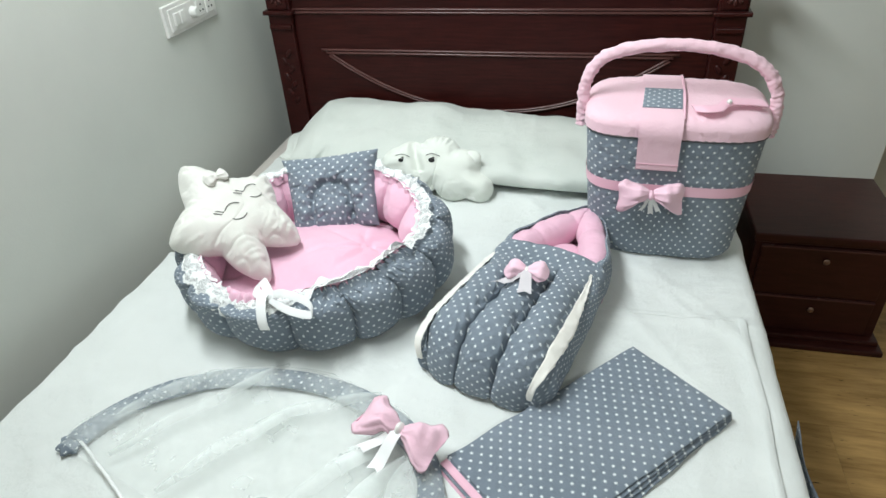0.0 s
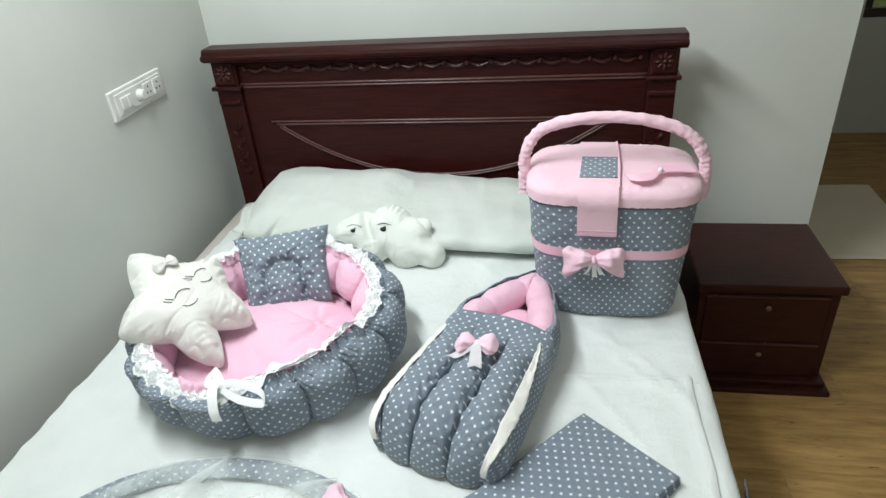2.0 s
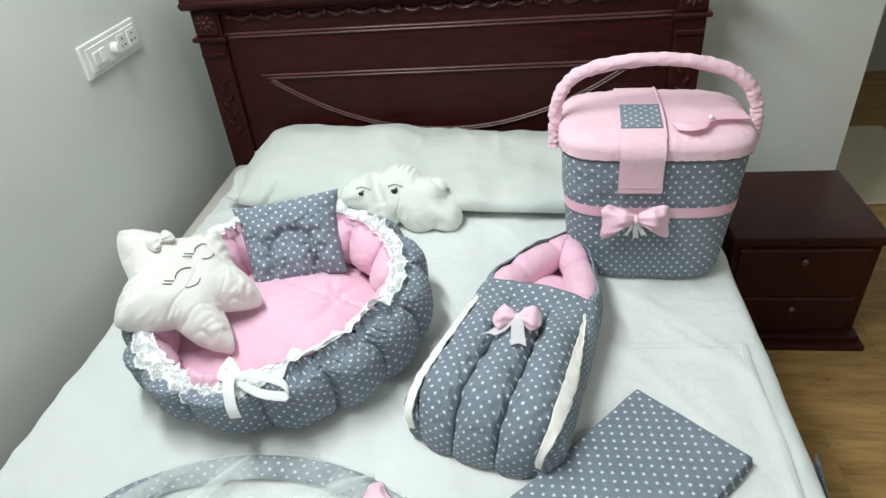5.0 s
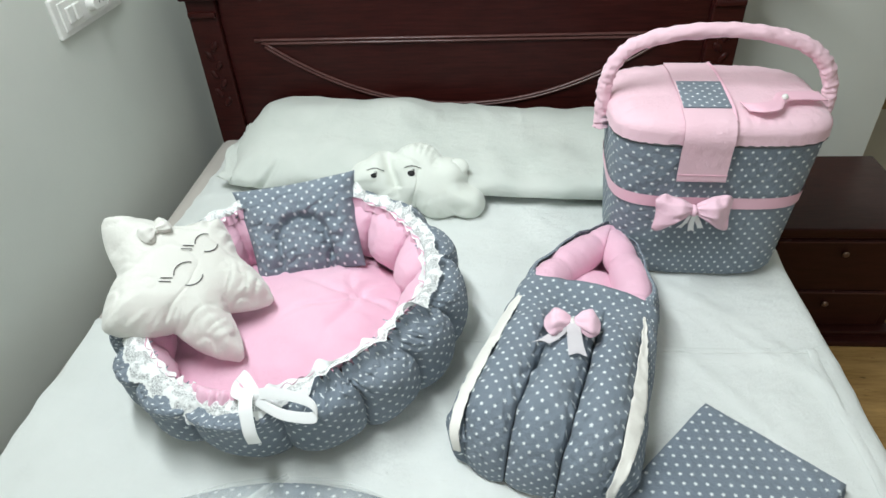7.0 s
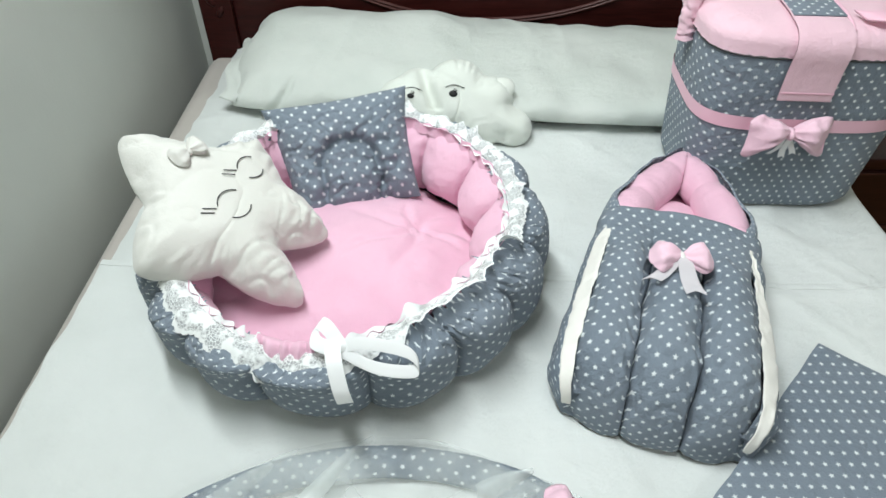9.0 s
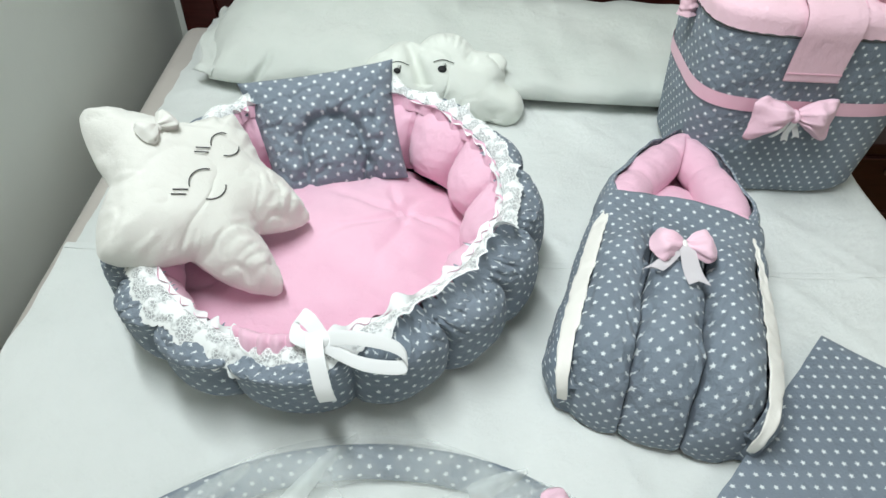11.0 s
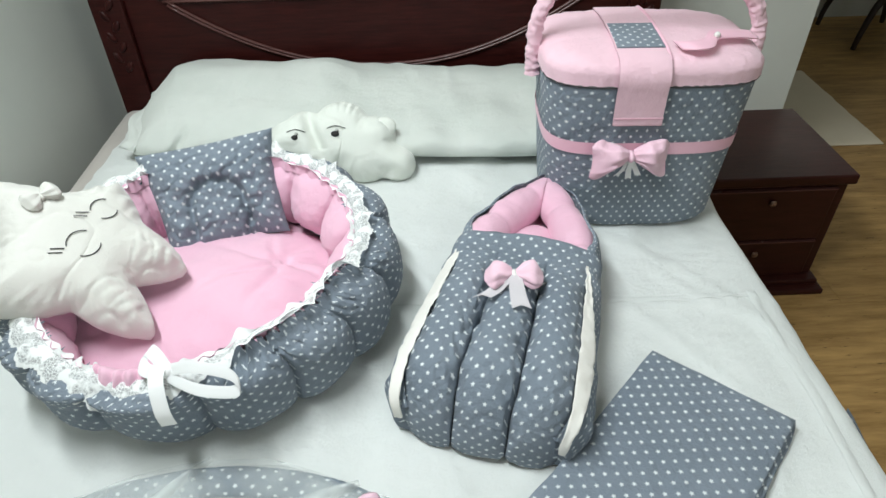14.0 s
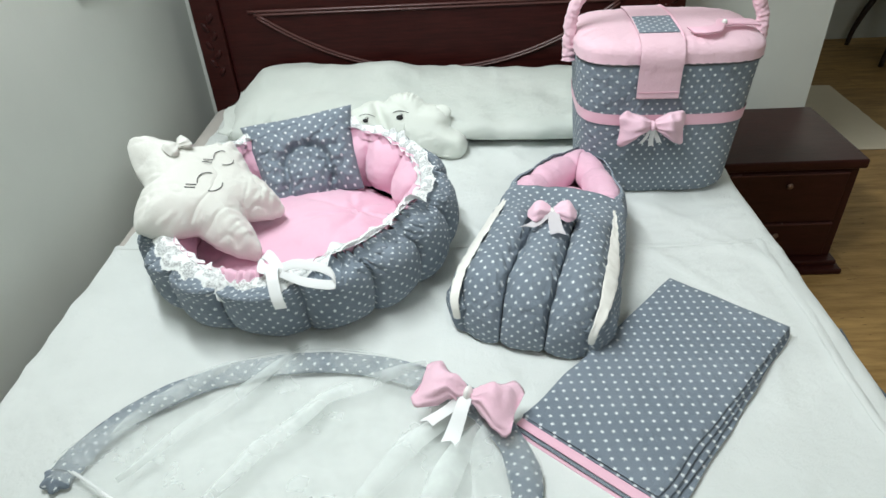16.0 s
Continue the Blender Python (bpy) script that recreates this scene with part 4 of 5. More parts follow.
def carrier():
    """Padded sleeping bag: local x across, y from foot to hood, z up."""
    t = thing("sleeping_bag", (-0.08, 1.33, BED), "grey star baby sleeping bag with pink lining and white zips", "sleeping bag")
    m = Matrix.Translation((-0.210, 1.005, BED)) @ Matrix.Rotation(math.radians(-18.5), 4, "Z")
    L, FL = 0.735, 0.440

    def half(y):
        if y < 0.06:
            return 0.118 + 0.058 * math.sqrt(max(0.0, y / 0.06))
        if y < FL:
            return 0.176 - 0.024 * ((y - 0.06) / (FL - 0.06)) ** 1.6
        q = min(1.0, (y - FL) / (L - FL))
        return 0.144 * max(0.0, 1 - q ** 1.52) ** 0.84 + 0.008

    def high(y):
        return 0.040 + 0.083 * min(1.0, (y / 0.10)) ** 0.5 if y < 0.10 else 0.123 - 0.01 * max(0.0, (y - 0.5) / 0.235)

    def side(y, ph):
        """The rounded side wall at an angle from its middle height."""
        b = 0.28 - 0.17 * min(1.0, max(0.0, (y - FL + 0.02) / 0.06))
        w, h = half(y), high(y)
        return w * (1 - b + b * math.cos(ph)), h * 0.5 + h * 0.5 * math.sin(ph)

    def shell(u, v):
        y = 0.020 + (L - 0.020) * v
        s = 2 * u - 1
        a = abs(s)
        ph = math.radians(-90 + (162 + 36 * min(1.0, max(0.0, (y - FL + 0.03) / 0.05))) * a)
        x, z = side(y, ph)
        x *= min(1.0, a * 3.0)
        k = 0.005 * nz(x * 9, y * 9, z * 9, 1.2) + 0.003 * nz(x * 9, y * 9, z * 9, 4)
        q = 0.005 * (abs(math.sin((y - FL) * 26)) ** 0.5 - 0.8) * min(1.0, max(0.0, y - FL) / 0.04)
        return m @ Vector((math.copysign(max(0.0, x + k + q), s), y, max(0.001, z + k)))
    sheet_of("shell", shell, 96, 80, STAR, t, uv=lambda u, v: (u * 0.72, v * L), flip=False)
    sheet_of("foot_end", lambda u, v: shell(u, 0.0).lerp(m @ Vector((0.10 * (2 * u - 1), 0.055, 0.075)), v), 96, 6, STAR, t, uv=lambda u, v: (u * 0.40, v * 0.07))

    def foot_run(q):
        """Length of cloth round the foot end."""
        run, last = 0.0, None
        for i in range(25):
            e = q * i / 24 * math.pi / 2
            p = Vector((0.086 * math.sin(e), 0.16 * max(0.0, math.cos(e)) ** 0.75))
            run, last = run + ((p - last).length if last else 0.0), p
        return run

    def panel(u, v):
        y = -0.012 + (FL + 0.012) * v
        yy = max(0.0, y)
        s = 2 * u - 1
        k = min(1.0, max(0.0, (v - 0.72) / 0.26))
        k = k * k * (3 - 2 * k)
        w = half(max(0.05, yy)) * (0.83 + 0.185 * k)
        x = w * s
        h = high(yy)
        puff = (abs(math.cos(1.5 * math.pi * s))) ** 0.30
        fade = min(1.0, max(0.0, (FL - y - 0.050) / 0.10))
        edge = max(0.0, 1 - abs(s) ** 6) ** 0.5
        z = h - 0.022 + 0.032 * edge * (1 - fade) + 0.062 * puff * fade * (0.62 + 0.38 * edge) - 0.012 * fade - 0.012 * k * abs(s) ** 8
        if v < 0.2:
            q = 1 - v / 0.2
            x *= 1 - 0.05 * q
            z = 0.010 + (z - 0.010) * math.cos(q * math.pi / 2) ** 0.6
            y = 0.078 - 0.074 * math.sin(q * math.pi / 2) - 0.016 * (puff - 0.6) * math.sin(math.pi * min(1.0, q * 0.8)) + 0.030 * q * abs(s) ** 5
        rim = 1 - abs(s) ** 10
        near = (1 - puff) * fade * rim
        z += 0.006 * nz(x * 6, y * 6, 0, 2) + 0.028 * near * nz(s * 2, y * 42, 5, 1) + 0.0058 * rim * (1 - puff ** 3) * fade * math.sin(y * 125 + 5 * nz(s, y, 1, 6))
        z += 0.004 * (1 - fade) * nz(x * 30, y * 9, 2, 1) + 0.003 * nz(x, y, 6, 24)
        x += 0.006 * (1 - puff ** 4) * fade * nz(y, s, 4, 17)
        return m @ Vector((x, y + 0.012 * (1 - s * s) * (v > 0.9) * (v - 0.9) / 0.1, z))
    sheet_of("front_panel", panel, 120, 96, STAR, t, "three padded quilted channels", uv=lambda u, v: (0.9 + u * 0.295, v * 0.452 if v > 0.2 else 0.0904 - foot_run(1 - v / 0.2)), thick=0.006)
    # dark tubes stand for the shade in the two deep seams
    for u in (1 / 3, 2 / 3):
        tube("seam", [panel(u, 0.03 + 0.75 * i / 60) + Vector((0, 0, 0.002)) for i in range(61)], lambda q: 0.0026 + 0.0012 * math.sin(q * 90), THREAD_AND_SHADE, t, "dark strip for the shade deep in the quilting seam", sides=6)
    for s in (-1, 1):
        def tape(u, v, s=s):
            q = max(0.0, 1 - v / 0.2)
            y = 0.078 + (FL - 0.123) * max(0.0, v - 0.2) / 0.8
            wide = (34 * min(1.0, 0.35 + v * 2.2) * min(1.0, max(0.0, 1.0 - v) * 2.0) ** 0.8 if s > 0 else 31 * min(1.0, 0.55 + v * 1.6) * min(1.0, max(0.0, 1.0 - v) * 8) ** 0.5) + 2
            ph = math.radians(80 - wide * u + 3 * nz(v * 9, s, 0, 1) + 2 * nz(v * 21, s, u, 1))
            x, z = side(y, ph)
            x, z = x + 0.005, z + 0.005
            z = 0.052 + (z - 0.052) * max(0.0, math.cos(q * math.pi / 2)) ** 0.75
            y -= 0.076 * math.sin(q * math.pi / 2) - 0.010 * q
            x += 0.0025 * nz(u * 2, v * 12, s, 2) - 0.010 * q * q
            return m @ Vector((s * x, y, z + 0.003 * nz(u, v * 12, s, 2) - 0.002 * math.sin(math.pi * u)))
        sheet_of("zip_tape", tape, 6, 80, ZIP, t, "white zip tape", thick=0.002, flip=s < 0)

    # hood lining
    def lining(u, v):
        y = FL - 0.02 + (L - FL - 0.02) * v
        s = 2 * u - 1
        return m @ Vector((half(y) * 0.80 * s, y, 0.030 + 0.03 * s * s + 0.004 * nz(s, v, 0, 4)))
    sheet_of("lining", lining, 40, 24, PINK, t, "pink cotton lining")
    for s in (-1, 1):
        def brim(v):
            if v < 0.12:
                y = FL - 0.025 + 0.025 * v / 0.12
            else:
                y = FL + (L - FL - 0.004) * math.sin(math.pi / 2 * (v - 0.12) / 0.88)
            return Vector((half(y), y))

        def roll(u, v, s=s):
            w = 0.01 + 0.98 * v
            p = brim(w)
            d = (brim(min(1.0, w + 0.01)) - brim(max(0.0, w - 0.01))).normalized()
            n_ = Vector((-d.y, d.x))
            a = 2 * math.pi * u
            fat = 1 - 0.30 * w ** 2
            tuck = 0.76 + 0.24 * abs(math.sin(w * 10.0 + 0.7 * s + 0.5)) ** 0.30
            end = math.sqrt(max(0.0, 1 - max(0.0, (w - 0.93) / 0.07) ** 2))
            across = (0.050 * fat - 0.010) + 0.046 * fat * tuck * end * math.cos(a)
            p = p + n_ * (0.006 + across)
            z = 0.080 - 0.034 * max(0.0, 1 - w / 0.16) + 0.050 * fat * tuck * end * math.sin(a) + 0.004 * nz(p.x, p.y, s, 24) + 0.0025 * nz(p.x, p.y, s, 60)
            return m @ Vector((s * max(p.x, 0.0004), p.y, z))
        sheet_of("side_roll", roll, 26, 90, PINK, t, "soft pink padded roll", wrap_u=True, flip=s > 0)

    def pad(u, v):
        a = 2 * math.pi * u
        r = v
        x, y = 0.074 * r * math.cos(a), FL + 0.045 + 0.125 * r * math.sin(a)
        return m @ Vector((x, y, 0.034 + 0.052 * (1 - r * r) ** 0.5 + 0.004 * nz(x, y, 2, 20) if r < 1 else 0.034))
    sheet_of("head_pad", pad, 32, 12, PINK, t, "pink cotton head pad", wrap_u=True)
    bm_ = m @ frame_of((-0.002, FL - 0.148, 0.153), (1, 0.25, 0), (0, -0.02, 1))
    fabric_bow(t, bm_, 0.104, BOW_PINK, PEARL, ORGANZA, ((-0.060, 0.058, 0.034), (0.010, 0.084, 0.034)))


def basket():
    t = thing("baby_basket", (0.225, 1.785, BED), "grey star fabric baby basket with pink lid and handle", "basket")
    c = Vector((0.222, 1.782))
    rot = Matrix.Rotation(math.radians(-2.5), 2)

    def ring(th, hx, hy, p=4.2):
        ca, sa = math.cos(th), math.sin(th)
        k = (abs(ca / hx) ** p + abs(sa / hy) ** p) ** (-1 / p)
        q = rot @ Vector((k * ca, k * sa))
        return c.x + q.x, c.y + q.y
    z0, z1 = BED, 0.938

    def size(v):
        return 0.200 + 0.030 * v ** 0.9, 0.160 + 0.012 * v ** 0.9

    def body(u, v):
        th = 2 * math.pi * u
        hx, hy = size(v)
        tuck = 0.014 * max(0.0, 1 - v / 0.05)
        x, y = ring(th, hx - tuck, hy - tuck)
        return (x, y, z0 + (z1 - z0) * v + 0.0015 * nz(x * 9, y * 9, v * 9, 2))
    sheet_of("body", body, 160, 30, STAR, t, uv=lambda u, v: (u * 1.28, v * 0.372))
    sheet_of("base", lambda u, v: (*[a + (b - a) * v for a, b in zip(ring(2 * math.pi * u, 0.186, 0.146), c)], z0 + 0.001), 60, 3, STAR, t, wrap_u=True)

    def band(u, v):
        th = 2 * math.pi * u
        q = (0.790 + 0.030 * (v - 0.5) - z0) / (z1 - z0)
        hx, hy = size(q)
        x, y = ring(th, hx + 0.0025, hy + 0.0025)
        return (x, y, 0.790 + 0.030 * (v - 0.5))
    sheet_of("pink_band", band, 160, 2, PINK_BAND, t, "pink ribbon band")

    def lid(u, v):
        th = 2 * math.pi * u
        hx, hy = 0.236, 0.174
        if v < 0.35:
            q = v / 0.35
            x, y = ring(th, hx, hy)
            w = 0.0012 * math.sin(th * 60 + 5 * nz(math.cos(th), math.sin(th), 0, 3)) * (1 - q)
            return (x + w * math.cos(th), y + w * math.sin(th), 0.937 + 0.025 * q)
        q = (v - 0.35) / 0.65
        r = 1 - q
        x, y = ring(th, hx * (0.02 + 0.98 * min(1.0, r)), hy * (0.02 + 0.98 * min(1.0, r)))
        z = 0.962 + 0.032 * (1 - r ** 5) ** 0.5
        pk = 0.002 * math.sin(th * 40 + 6 * nz(math.cos(th), math.sin(th), 1, 3)) * max(0.0, r - 0.72) / 0.28 * (1 - max(0.0, r - 0.9) / 0.1)
        return (x, y, z + pk + 0.0025 * nz(x * 5, y * 5, 0, 3))
    sheet_of("lid", lid, 160, 34, PALE_PINK, t, "pink cotton padded lid")
    # dark ring paints the shadow gap below the lid's edge
    tube("lid_piping", [(*ring(2 * math.pi * i / 120, 0.2335, 0.1725), 0.9355) for i in range(121)], 0.0028, THREAD_AND_SHADE, t, "dark ring for the shadow line under the lid", sides=6)
    # strap over the lid and down the front
    keys = [(0.190, 1.925, 0.992), (0.188, 1.84, 0.9985), (0.184, 1.740, 0.9985), (0.178, 1.665, 0.997), (0.176, 1.618, 0.986), (0.175, 1.599, 0.960), (0.175, 1.601, 0.92), (0.176, 1.603, 0.88), (0.177, 1.604, 0.853)]
    ribbon("strap", curve_pts(keys, 40), 0.104, PALE_PINK, t, "wide pink fabric strap", side=(1, -0.045, 0.0), thick=0.003)
    ribbon("strap_hem", [(0.177, 1.6015, 0.872), (0.177, 1.6015, 0.868)], 0.104, PINK_BAND, t, "stitched hem of the strap", side=(1, -0.045, 0.0), thick=0.002)
    ribbon("strap_patch", [(0.181 + 0.08 * (y - 1.71), y, 1.0025) for y in (1.660, 1.688, 1.716, 1.744, 1.770, 1.796)], 0.098, STAR, t, "grey star patch", side=(1, -0.045, 0), thick=0.003)
    ob = t.children[-1]
    for k, d in enumerate(ob.data.uv_layers[0].data):
        d.uv = (d.uv[0] * 0.10, d.uv[1] * 0.136)
    ribbon("strap_edge", curve_pts([(0.245, 1.93, 0.992), (0.243, 1.86, 1.000), (0.238, 1.74, 1.0005), (0.231, 1.66, 0.999), (0.229, 1.620, 0.987)], 24), 0.006, PINK_BAND, t, "folded seam", side=(1, 0, 0.4), thick=0.003)
    # bow lying on the lid
    ribbon("lid_bow", curve_pts([(0.252, 1.660, 1.001), (0.278, 1.640, 1.007), (0.312, 1.652, 1.007), (0.334, 1.686, 1.009), (0.378, 1.700, 1.006), (0.430, 1.712, 0.998)], 30), 0.034, PINK_BAND, t, "flat pink fabric bow", side=(-0.3, 1, 0.15), thick=0.004)
    pearl = bmesh.new()
    bmesh.ops.create_uvsphere(pearl, u_segments=12, v_segments=8, radius=0.0065)
    bmesh.ops.transform(pearl, verts=pearl.verts[:], matrix=Matrix.Translation((0.336, 1.676, 1.016)))
    part("bow_pearl", pearl, PEARL, t, "white pearl on the lid bow", smooth=True)
    # bow on the band
    fb = frame_of((0.172, 1.606, 0.784), (1, -0.045, 0), (0, -1, 0.06))
    fabric_bow(t, fb, 0.166, BOW_PINK, BOW_PINK, SATIN, ((-0.022, 0.055, 0.010), (0.006, 0.062, 0.014), (0.026, 0.052, 0.014)), droop=0.16, fan=True)
    # handle with a gathered cover
    keys = [(-0.022, 1.780, 0.900), (-0.024, 1.780, 0.960), (-0.018, 1.780, 1.030), (0.020, 1.778, 1.088), (0.105, 1.776, 1.118), (0.225, 1.774, 1.126), (0.340, 1.770, 1.110), (0.425, 1.766, 1.070), (0.462, 1.764, 1.010), (0.470, 1.764, 0.950), (0.466, 1.764, 0.890)]
    pts = curve_pts(keys, 220)
    def cover(u, v):
        i = v * 219
        k = min(int(i), 218)
        c0 = pts[k].lerp(pts[k + 1], i - k)
        d = (pts[k + 1] - pts[k]).normalized()
        a = 2 * math.pi * u
        side = Vector((0, 1, 0))
        up = d.cross(side).normalized()
        g = abs(2 * v - 1)
        r = 0.0162 + 0.0055 * nz(math.cos(a) * 1.5, math.sin(a) * 1.5, v * 60, 1.0) * (0.45 + 0.55 * g) + 0.0012 * math.sin(v * 330 + 2.2 * math.sin(a + 9 * v) + 4 * nz(v * 12, 0, 0, 1)) * max(0.0, g - 0.40)
        return c0 + (side * math.cos(a) + up * math.sin(a)) * r
    sheet_of("handle", cover, 22, 330, PALE_PINK, t, "arched handle in gathered pink cotton", wrap_u=True)


def hood_net():
    t = thing("net_hood", (-0.62, 0.72, BED), "baby mosquito net with a grey star hoop lying on the bed", "mosquito net")
    cx, cy, rx, ry = -0.622, 0.685, 0.415, 0.312

    def band(u, v):
        i = v * 79
        k = min(int(i), 78)
        a = math.radians(172 - i * 2.4)
        ph = 2 * math.pi * u
        w = 0.027 + 0.004 * nz(a, 0, 0, 5)
        d = w * math.cos(ph)
        x, y = cx + (rx - 0.02 + d) * math.cos(a), cy + (ry - 0.02 + d) * math.sin(a)
        z = BED + 0.016 + 0.011 * math.sin(ph) + 0.003 * nz(a, ph, 0, 6)
        return (x, y, z)
    sheet_of("hoop", band, 20, 100, STAR, t, "hoop covered in grey star cotton", wrap_u=False, uv=lambda u, v: (v * 1.20, u * 0.155))

    def net(u, v):
        a = math.radians(176 - 200 * u)
        r = v
        x = cx + (rx + 0.006 + 0.012 * nz(a, 0, 0, 4)) * math.cos(a) * r
        y = cy + (ry + 0.006 + 0.012 * nz(a, 0, 0, 4)) * math.sin(a) * r - 0.10 * (1 - r)
        z = BED + 0.022 + 0.014 * math.exp(-((r - 0.92) / 0.09) ** 2) - 0.012 * max(0.0, r - 0.95) / 0.05
        z += 0.010 * abs(nz(x * 2.2, y * 6, 0, 3)) + 0.006 * abs(nz(x + y, x - y, 0, 14))
        return (x, y, z)
    sheet_of("net", net, 110, 46, NET, t, "sheer white netting")

    def wisp(u, v):
        a = math.radians(128 - 74 * u)
        k = math.sin(math.pi * u)
        r0, r1 = 0.80, 1.0 + 0.075 * k
        r = r0 + (r1 - r0) * v
        return (cx + rx * math.cos(a) * r, cy + ry * math.sin(a) * r, BED + 0.034 + 0.006 * nz(u, v, 0, 7) - 0.020 * max(0.0, v - 0.7) / 0.3)
    sheet_of("loose_net", wisp, 40, 10, NET, t, "loose fold of netting")
    for x0, y0, x1, y1, w in ((-0.955, 0.790, -0.790, 0.965, 0.034), (-0.905, 0.700, -0.640, 1.010, 0.026), (-0.640, 0.830, -0.400, 0.960, 0.030), (-0.760, 0.640, -0.560, 0.900, 0.030), (-0.520, 0.620, -0.330, 0.860, 0.034), (-0.420, 0.560, -0.300, 0.800, 0.040), (-0.280, 0.520, -0.290, 0.800, 0.050)):
        def fold(u, v, x0=x0, y0=y0, x1=x1, y1=y1, w=w):
            d = Vector((x1 - x0, y1 - y0)).normalized()
            k = w * (u - 0.5) * (0.25 + math.sin(math.pi * v) ** 0.7) + 0.012 * nz(v * 2, x0 * 9, 0, 1.5)
            return (x0 + (x1 - x0) * v - d.y * k, y0 + (y1 - y0) * v + d.x * k, BED + 0.040 + 0.010 * math.cos(math.pi * (u - 0.5)) - 0.014 * abs(2 * v - 1) ** 2)
        sheet_of("net_fold", fold, 6, 24, NET_FOLD, t, "gathered fold of netting")
    tube("elastic", curve_pts([(-1.030, 0.742, BED + 0.016), (-0.975, 0.713, BED + 0.024), (-0.915, 0.677, BED + 0.024), (-0.857, 0.642, BED + 0.022), (-0.817, 0.617, BED + 0.018), (-0.74, 0.57, BED + 0.014)], 30), 0.0032, SATIN, t, "white elastic edge")

    def cap(u, v):
        a, b = 2 * math.pi * u, math.pi * (v - 0.5)
        w = 0.004 * math.sin(a * 7)
        return (-1.020 + (0.028 + w) * math.cos(b) * math.cos(a), 0.722 + (0.030 + w) * math.cos(b) * math.sin(a), BED + 0.013 + 0.012 * math.sin(b))
    sheet_of("gathered_end", cap, 30, 8, STAR, t, uv=lambda u, v: (u * 0.18, v * 0.06), wrap_u=True)
    fb = frame_of((-0.318, 0.838, BED + 0.058), (0.86, -0.34, 0.0), (0.0, -0.22, 1))
    fabric_bow(t, fb, 0.180, BOW_PINK, PEARL, SATIN, ((-0.050, 0.075, 0.026), (0.000, 0.095, 0.030)), droop=0.05, fan=True)


def folded_cloth():
    t = thing("folded_sheet", (0.06, 0.92, BED), "folded grey star cotton sheet with a pink hem", "folded cloth")
    a = Vector((0.141, 1.204))
    ex, ey = Vector((0.194, -0.169)), Vector((-0.366, -0.384))
    lx, ly = ex.length, ey.length
    for k in range(4):
        z = BED + 0.009 + 0.0055 * k
        g = 0.009 * (3 - k)
        def lay(u, v, z=z, k=k, g=g):
            s = u * (lx + g * (0.15 + 1.1 * v)) / lx
            p = a + ex * s + ey * (v * (1 - 0.004 * k) + 0.0)
            p = p + ex.normalized() * 0.004 * nz(v * 3, k, 0, 2)
            e = min(u, 1 - u, v, 1 - v)
            return (p.x, p.y, z + 0.003 * nz(u * 3, v * 5, k, 1.3) * 0.5 - 0.002 * max(0.0, 1 - e / 0.02) + 0.0015 * k * u * v)
        sheet_of("layer", lay, 24, 40, STAR, t, uv=lambda u, v: (v * ly + 0.004, u * lx), thick=0.0036)
    n = ey.normalized()
    for k in range(3):
        z = BED + 0.006 + 0.007 * k
        p0, p1 = a + ey + n * (0.006 - 0.004 * k), a + ey + ex * 1.02 + n * (0.006 - 0.004 * k)
        ribbon("hem", [(*(p0.lerp(p1, i / 12)), z + 0.001 * nz(i, k, 0, 0.7)) for i in range(13)], 0.028, PINK_BAND if k != 1 else STAR, t, "pink folded hem", side=(*n, -0.15), thick=0.004)


def side_cloth():
    t = thing("hanging_cloth", (0.47, 0.85, 0.45), "strip of grey star cloth hanging from under the bed sheet", "cloth")

    def f(u, v):
        y = 0.55 + 0.56 * u
        return (0.487 + 0.020 * v + 0.006 * math.sin(14 * u), y, BED - 0.050 - 0.20 * v * (1 - 0.3 * u))
    sheet_of("cloth", f, 24, 10, STAR, t, uv=lambda u, v: (u * 0.42, v * 0.2), thick=0.002)


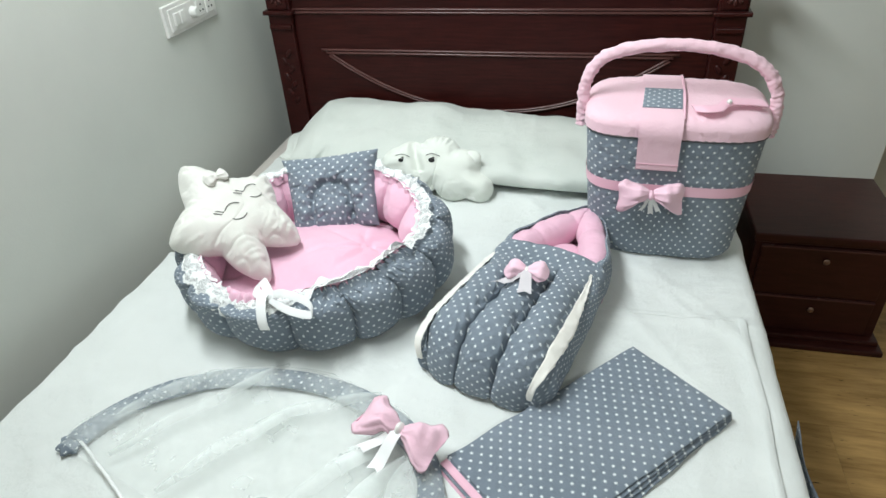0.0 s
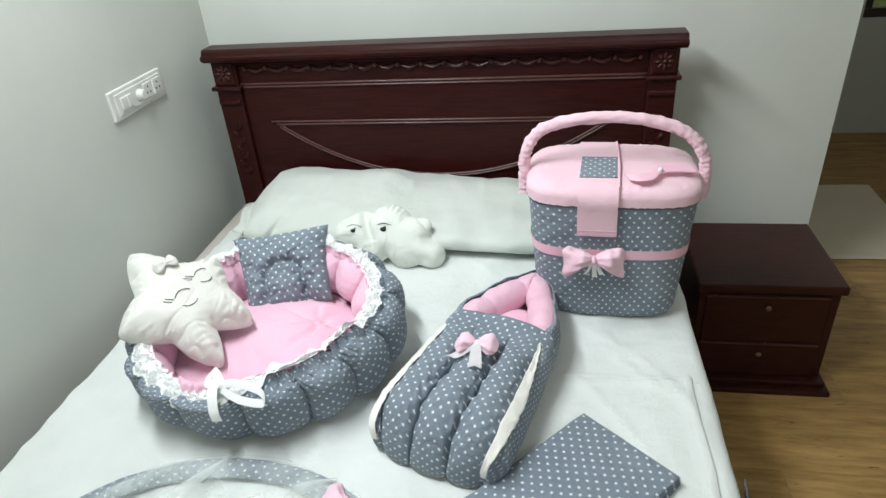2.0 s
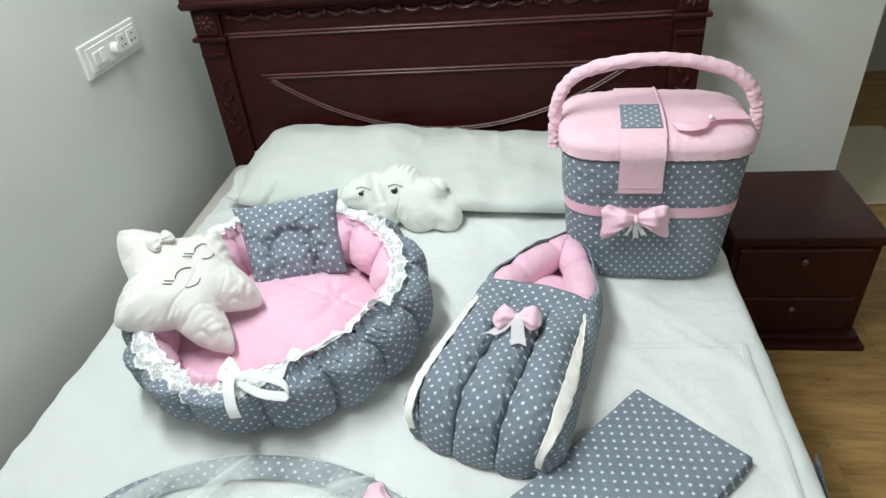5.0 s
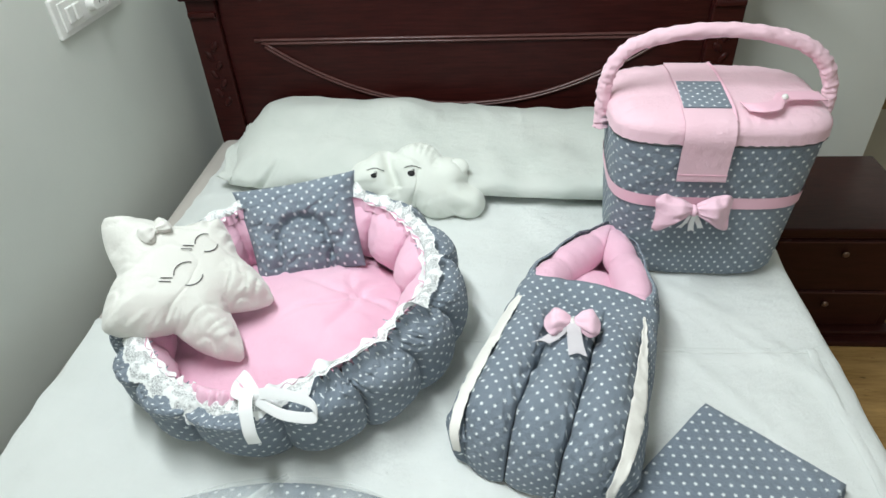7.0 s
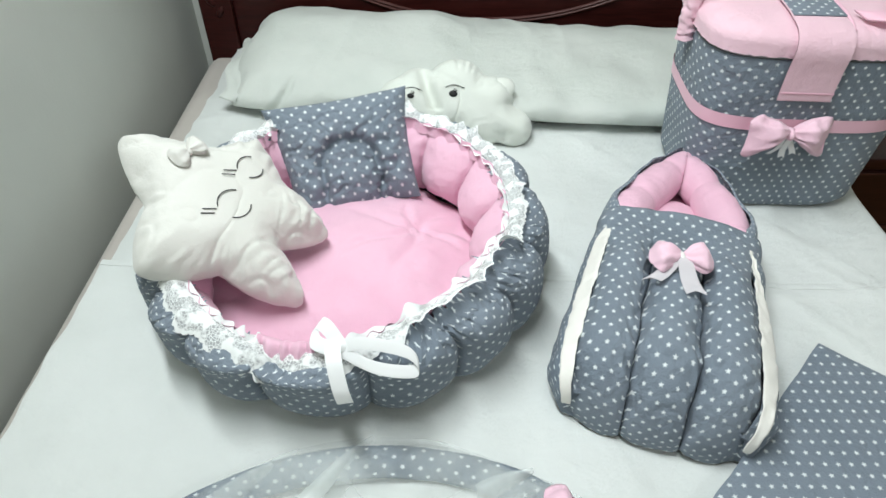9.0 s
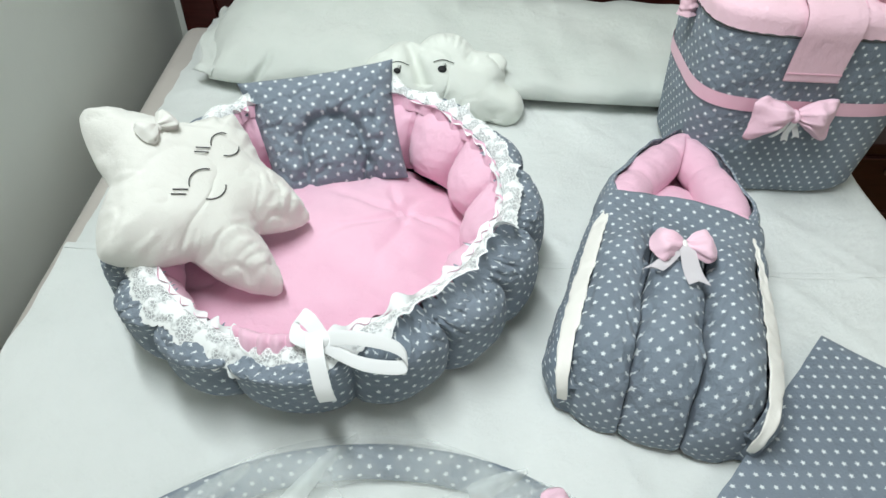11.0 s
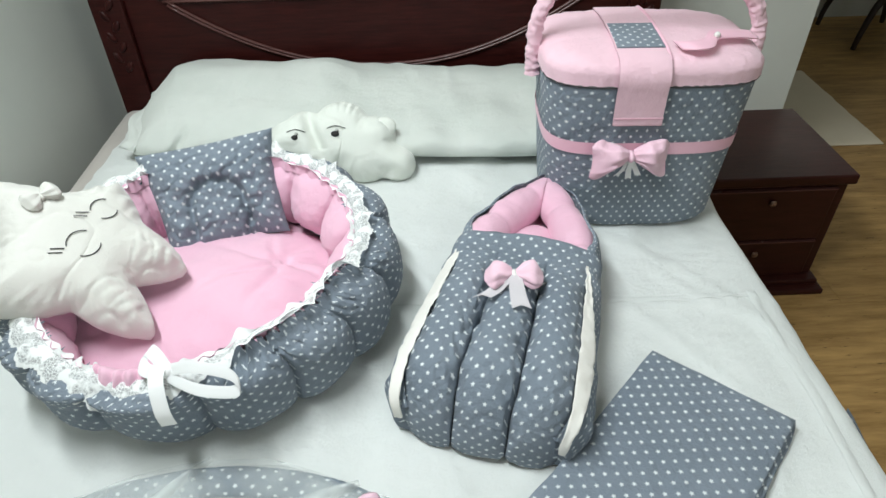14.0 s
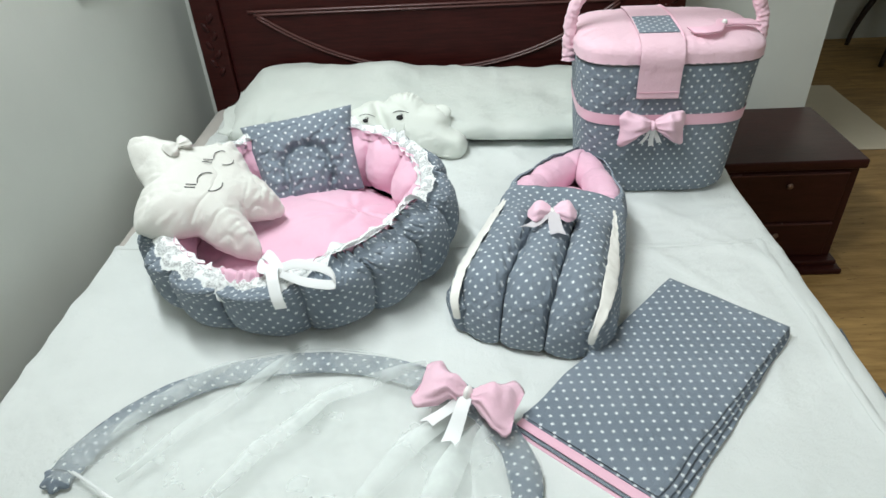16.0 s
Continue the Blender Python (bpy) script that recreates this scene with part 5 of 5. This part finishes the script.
bed_frame()
mattress()
linen()
spread()
long_pillow()
nightstand()
switchboard()
nest()
star_pillow()
head_pillow()
cloud_pillow()
carrier()
basket()
hood_net()
folded_cloth()
side_cloth()


def floor_mat():
    t = thing("floor_mat", (1.45, 3.3, 0), "pale beige floor mat in the passage", "mat")

    def f(u, v):
        return (0.9 + (0.925 + 0.01 * v + 0.008 * nz(v, u, 0, 9)) * u, 2.905 + 0.81 * v, 0.008 + 0.003 * nz(u, v, 0, 5))
    sheet_of("mat", f, 24, 24, TILE, t, thick=0.007)


floor_mat()


def chair():
    t = thing("chair", (2.5, 4.2, 0), "dark wooden chair with curved legs in the passage", "chair")
    for sx in (-1, 1):
        for sy in (-1, 1):
            bx, by = 2.49 + sx * 0.21, 4.21 + sy * 0.21
            pts = curve_pts([(bx, by, 0), (bx - sx * 0.012, by, 0.10), (bx - sx * 0.045, by - sy * 0.01, 0.22), (bx - sx * 0.075, by - sy * 0.015, 0.31), (bx - sx * 0.06, by - sy * 0.02, 0.44)], 16)
            tube("leg", pts, lambda q: 0.014 + 0.010 * q, DARK, t, sides=10)
    part("seat", box((2.28, 4.0, 0.44), (2.70, 4.42, 0.475), 0.01), DARK, t)
    for sx in (-1, 1):
        tube("back_post", [(2.49 + sx * 0.19, 4.40 + 0.01 * i, 0.47 + 0.07 * i) for i in range(7)], 0.016, DARK, t)
    part("back_rest", box((2.31, 4.43, 0.70), (2.67, 4.455, 0.88), 0.008), DARK, t)


chair()

# floor planks, cut to fit between the walls
plank_meshes = {}
for r in range(25):
    y = -2.6 + 0.3 * r
    x = -1.6 - (r % 3) * 0.3
    while x < 3.6:
        x0, x1 = max(x, -1.6), min(x + 0.9, 3.6)
        key = round(x1 - x0, 3)
        if key > 0.02:
            if key not in plank_meshes:
                ob = part("plank", box((0.0002, 0.0002, -0.006), (key - 0.0002, 0.2998, 0.0), 0.0003, 1), FLOOR, floor)
                plank_meshes[key] = ob.data
            else:
                ob = new("plank", plank_meshes[key])
                ob.parent = floor
            ob.location = (x0, y, 0)
        x += 0.9
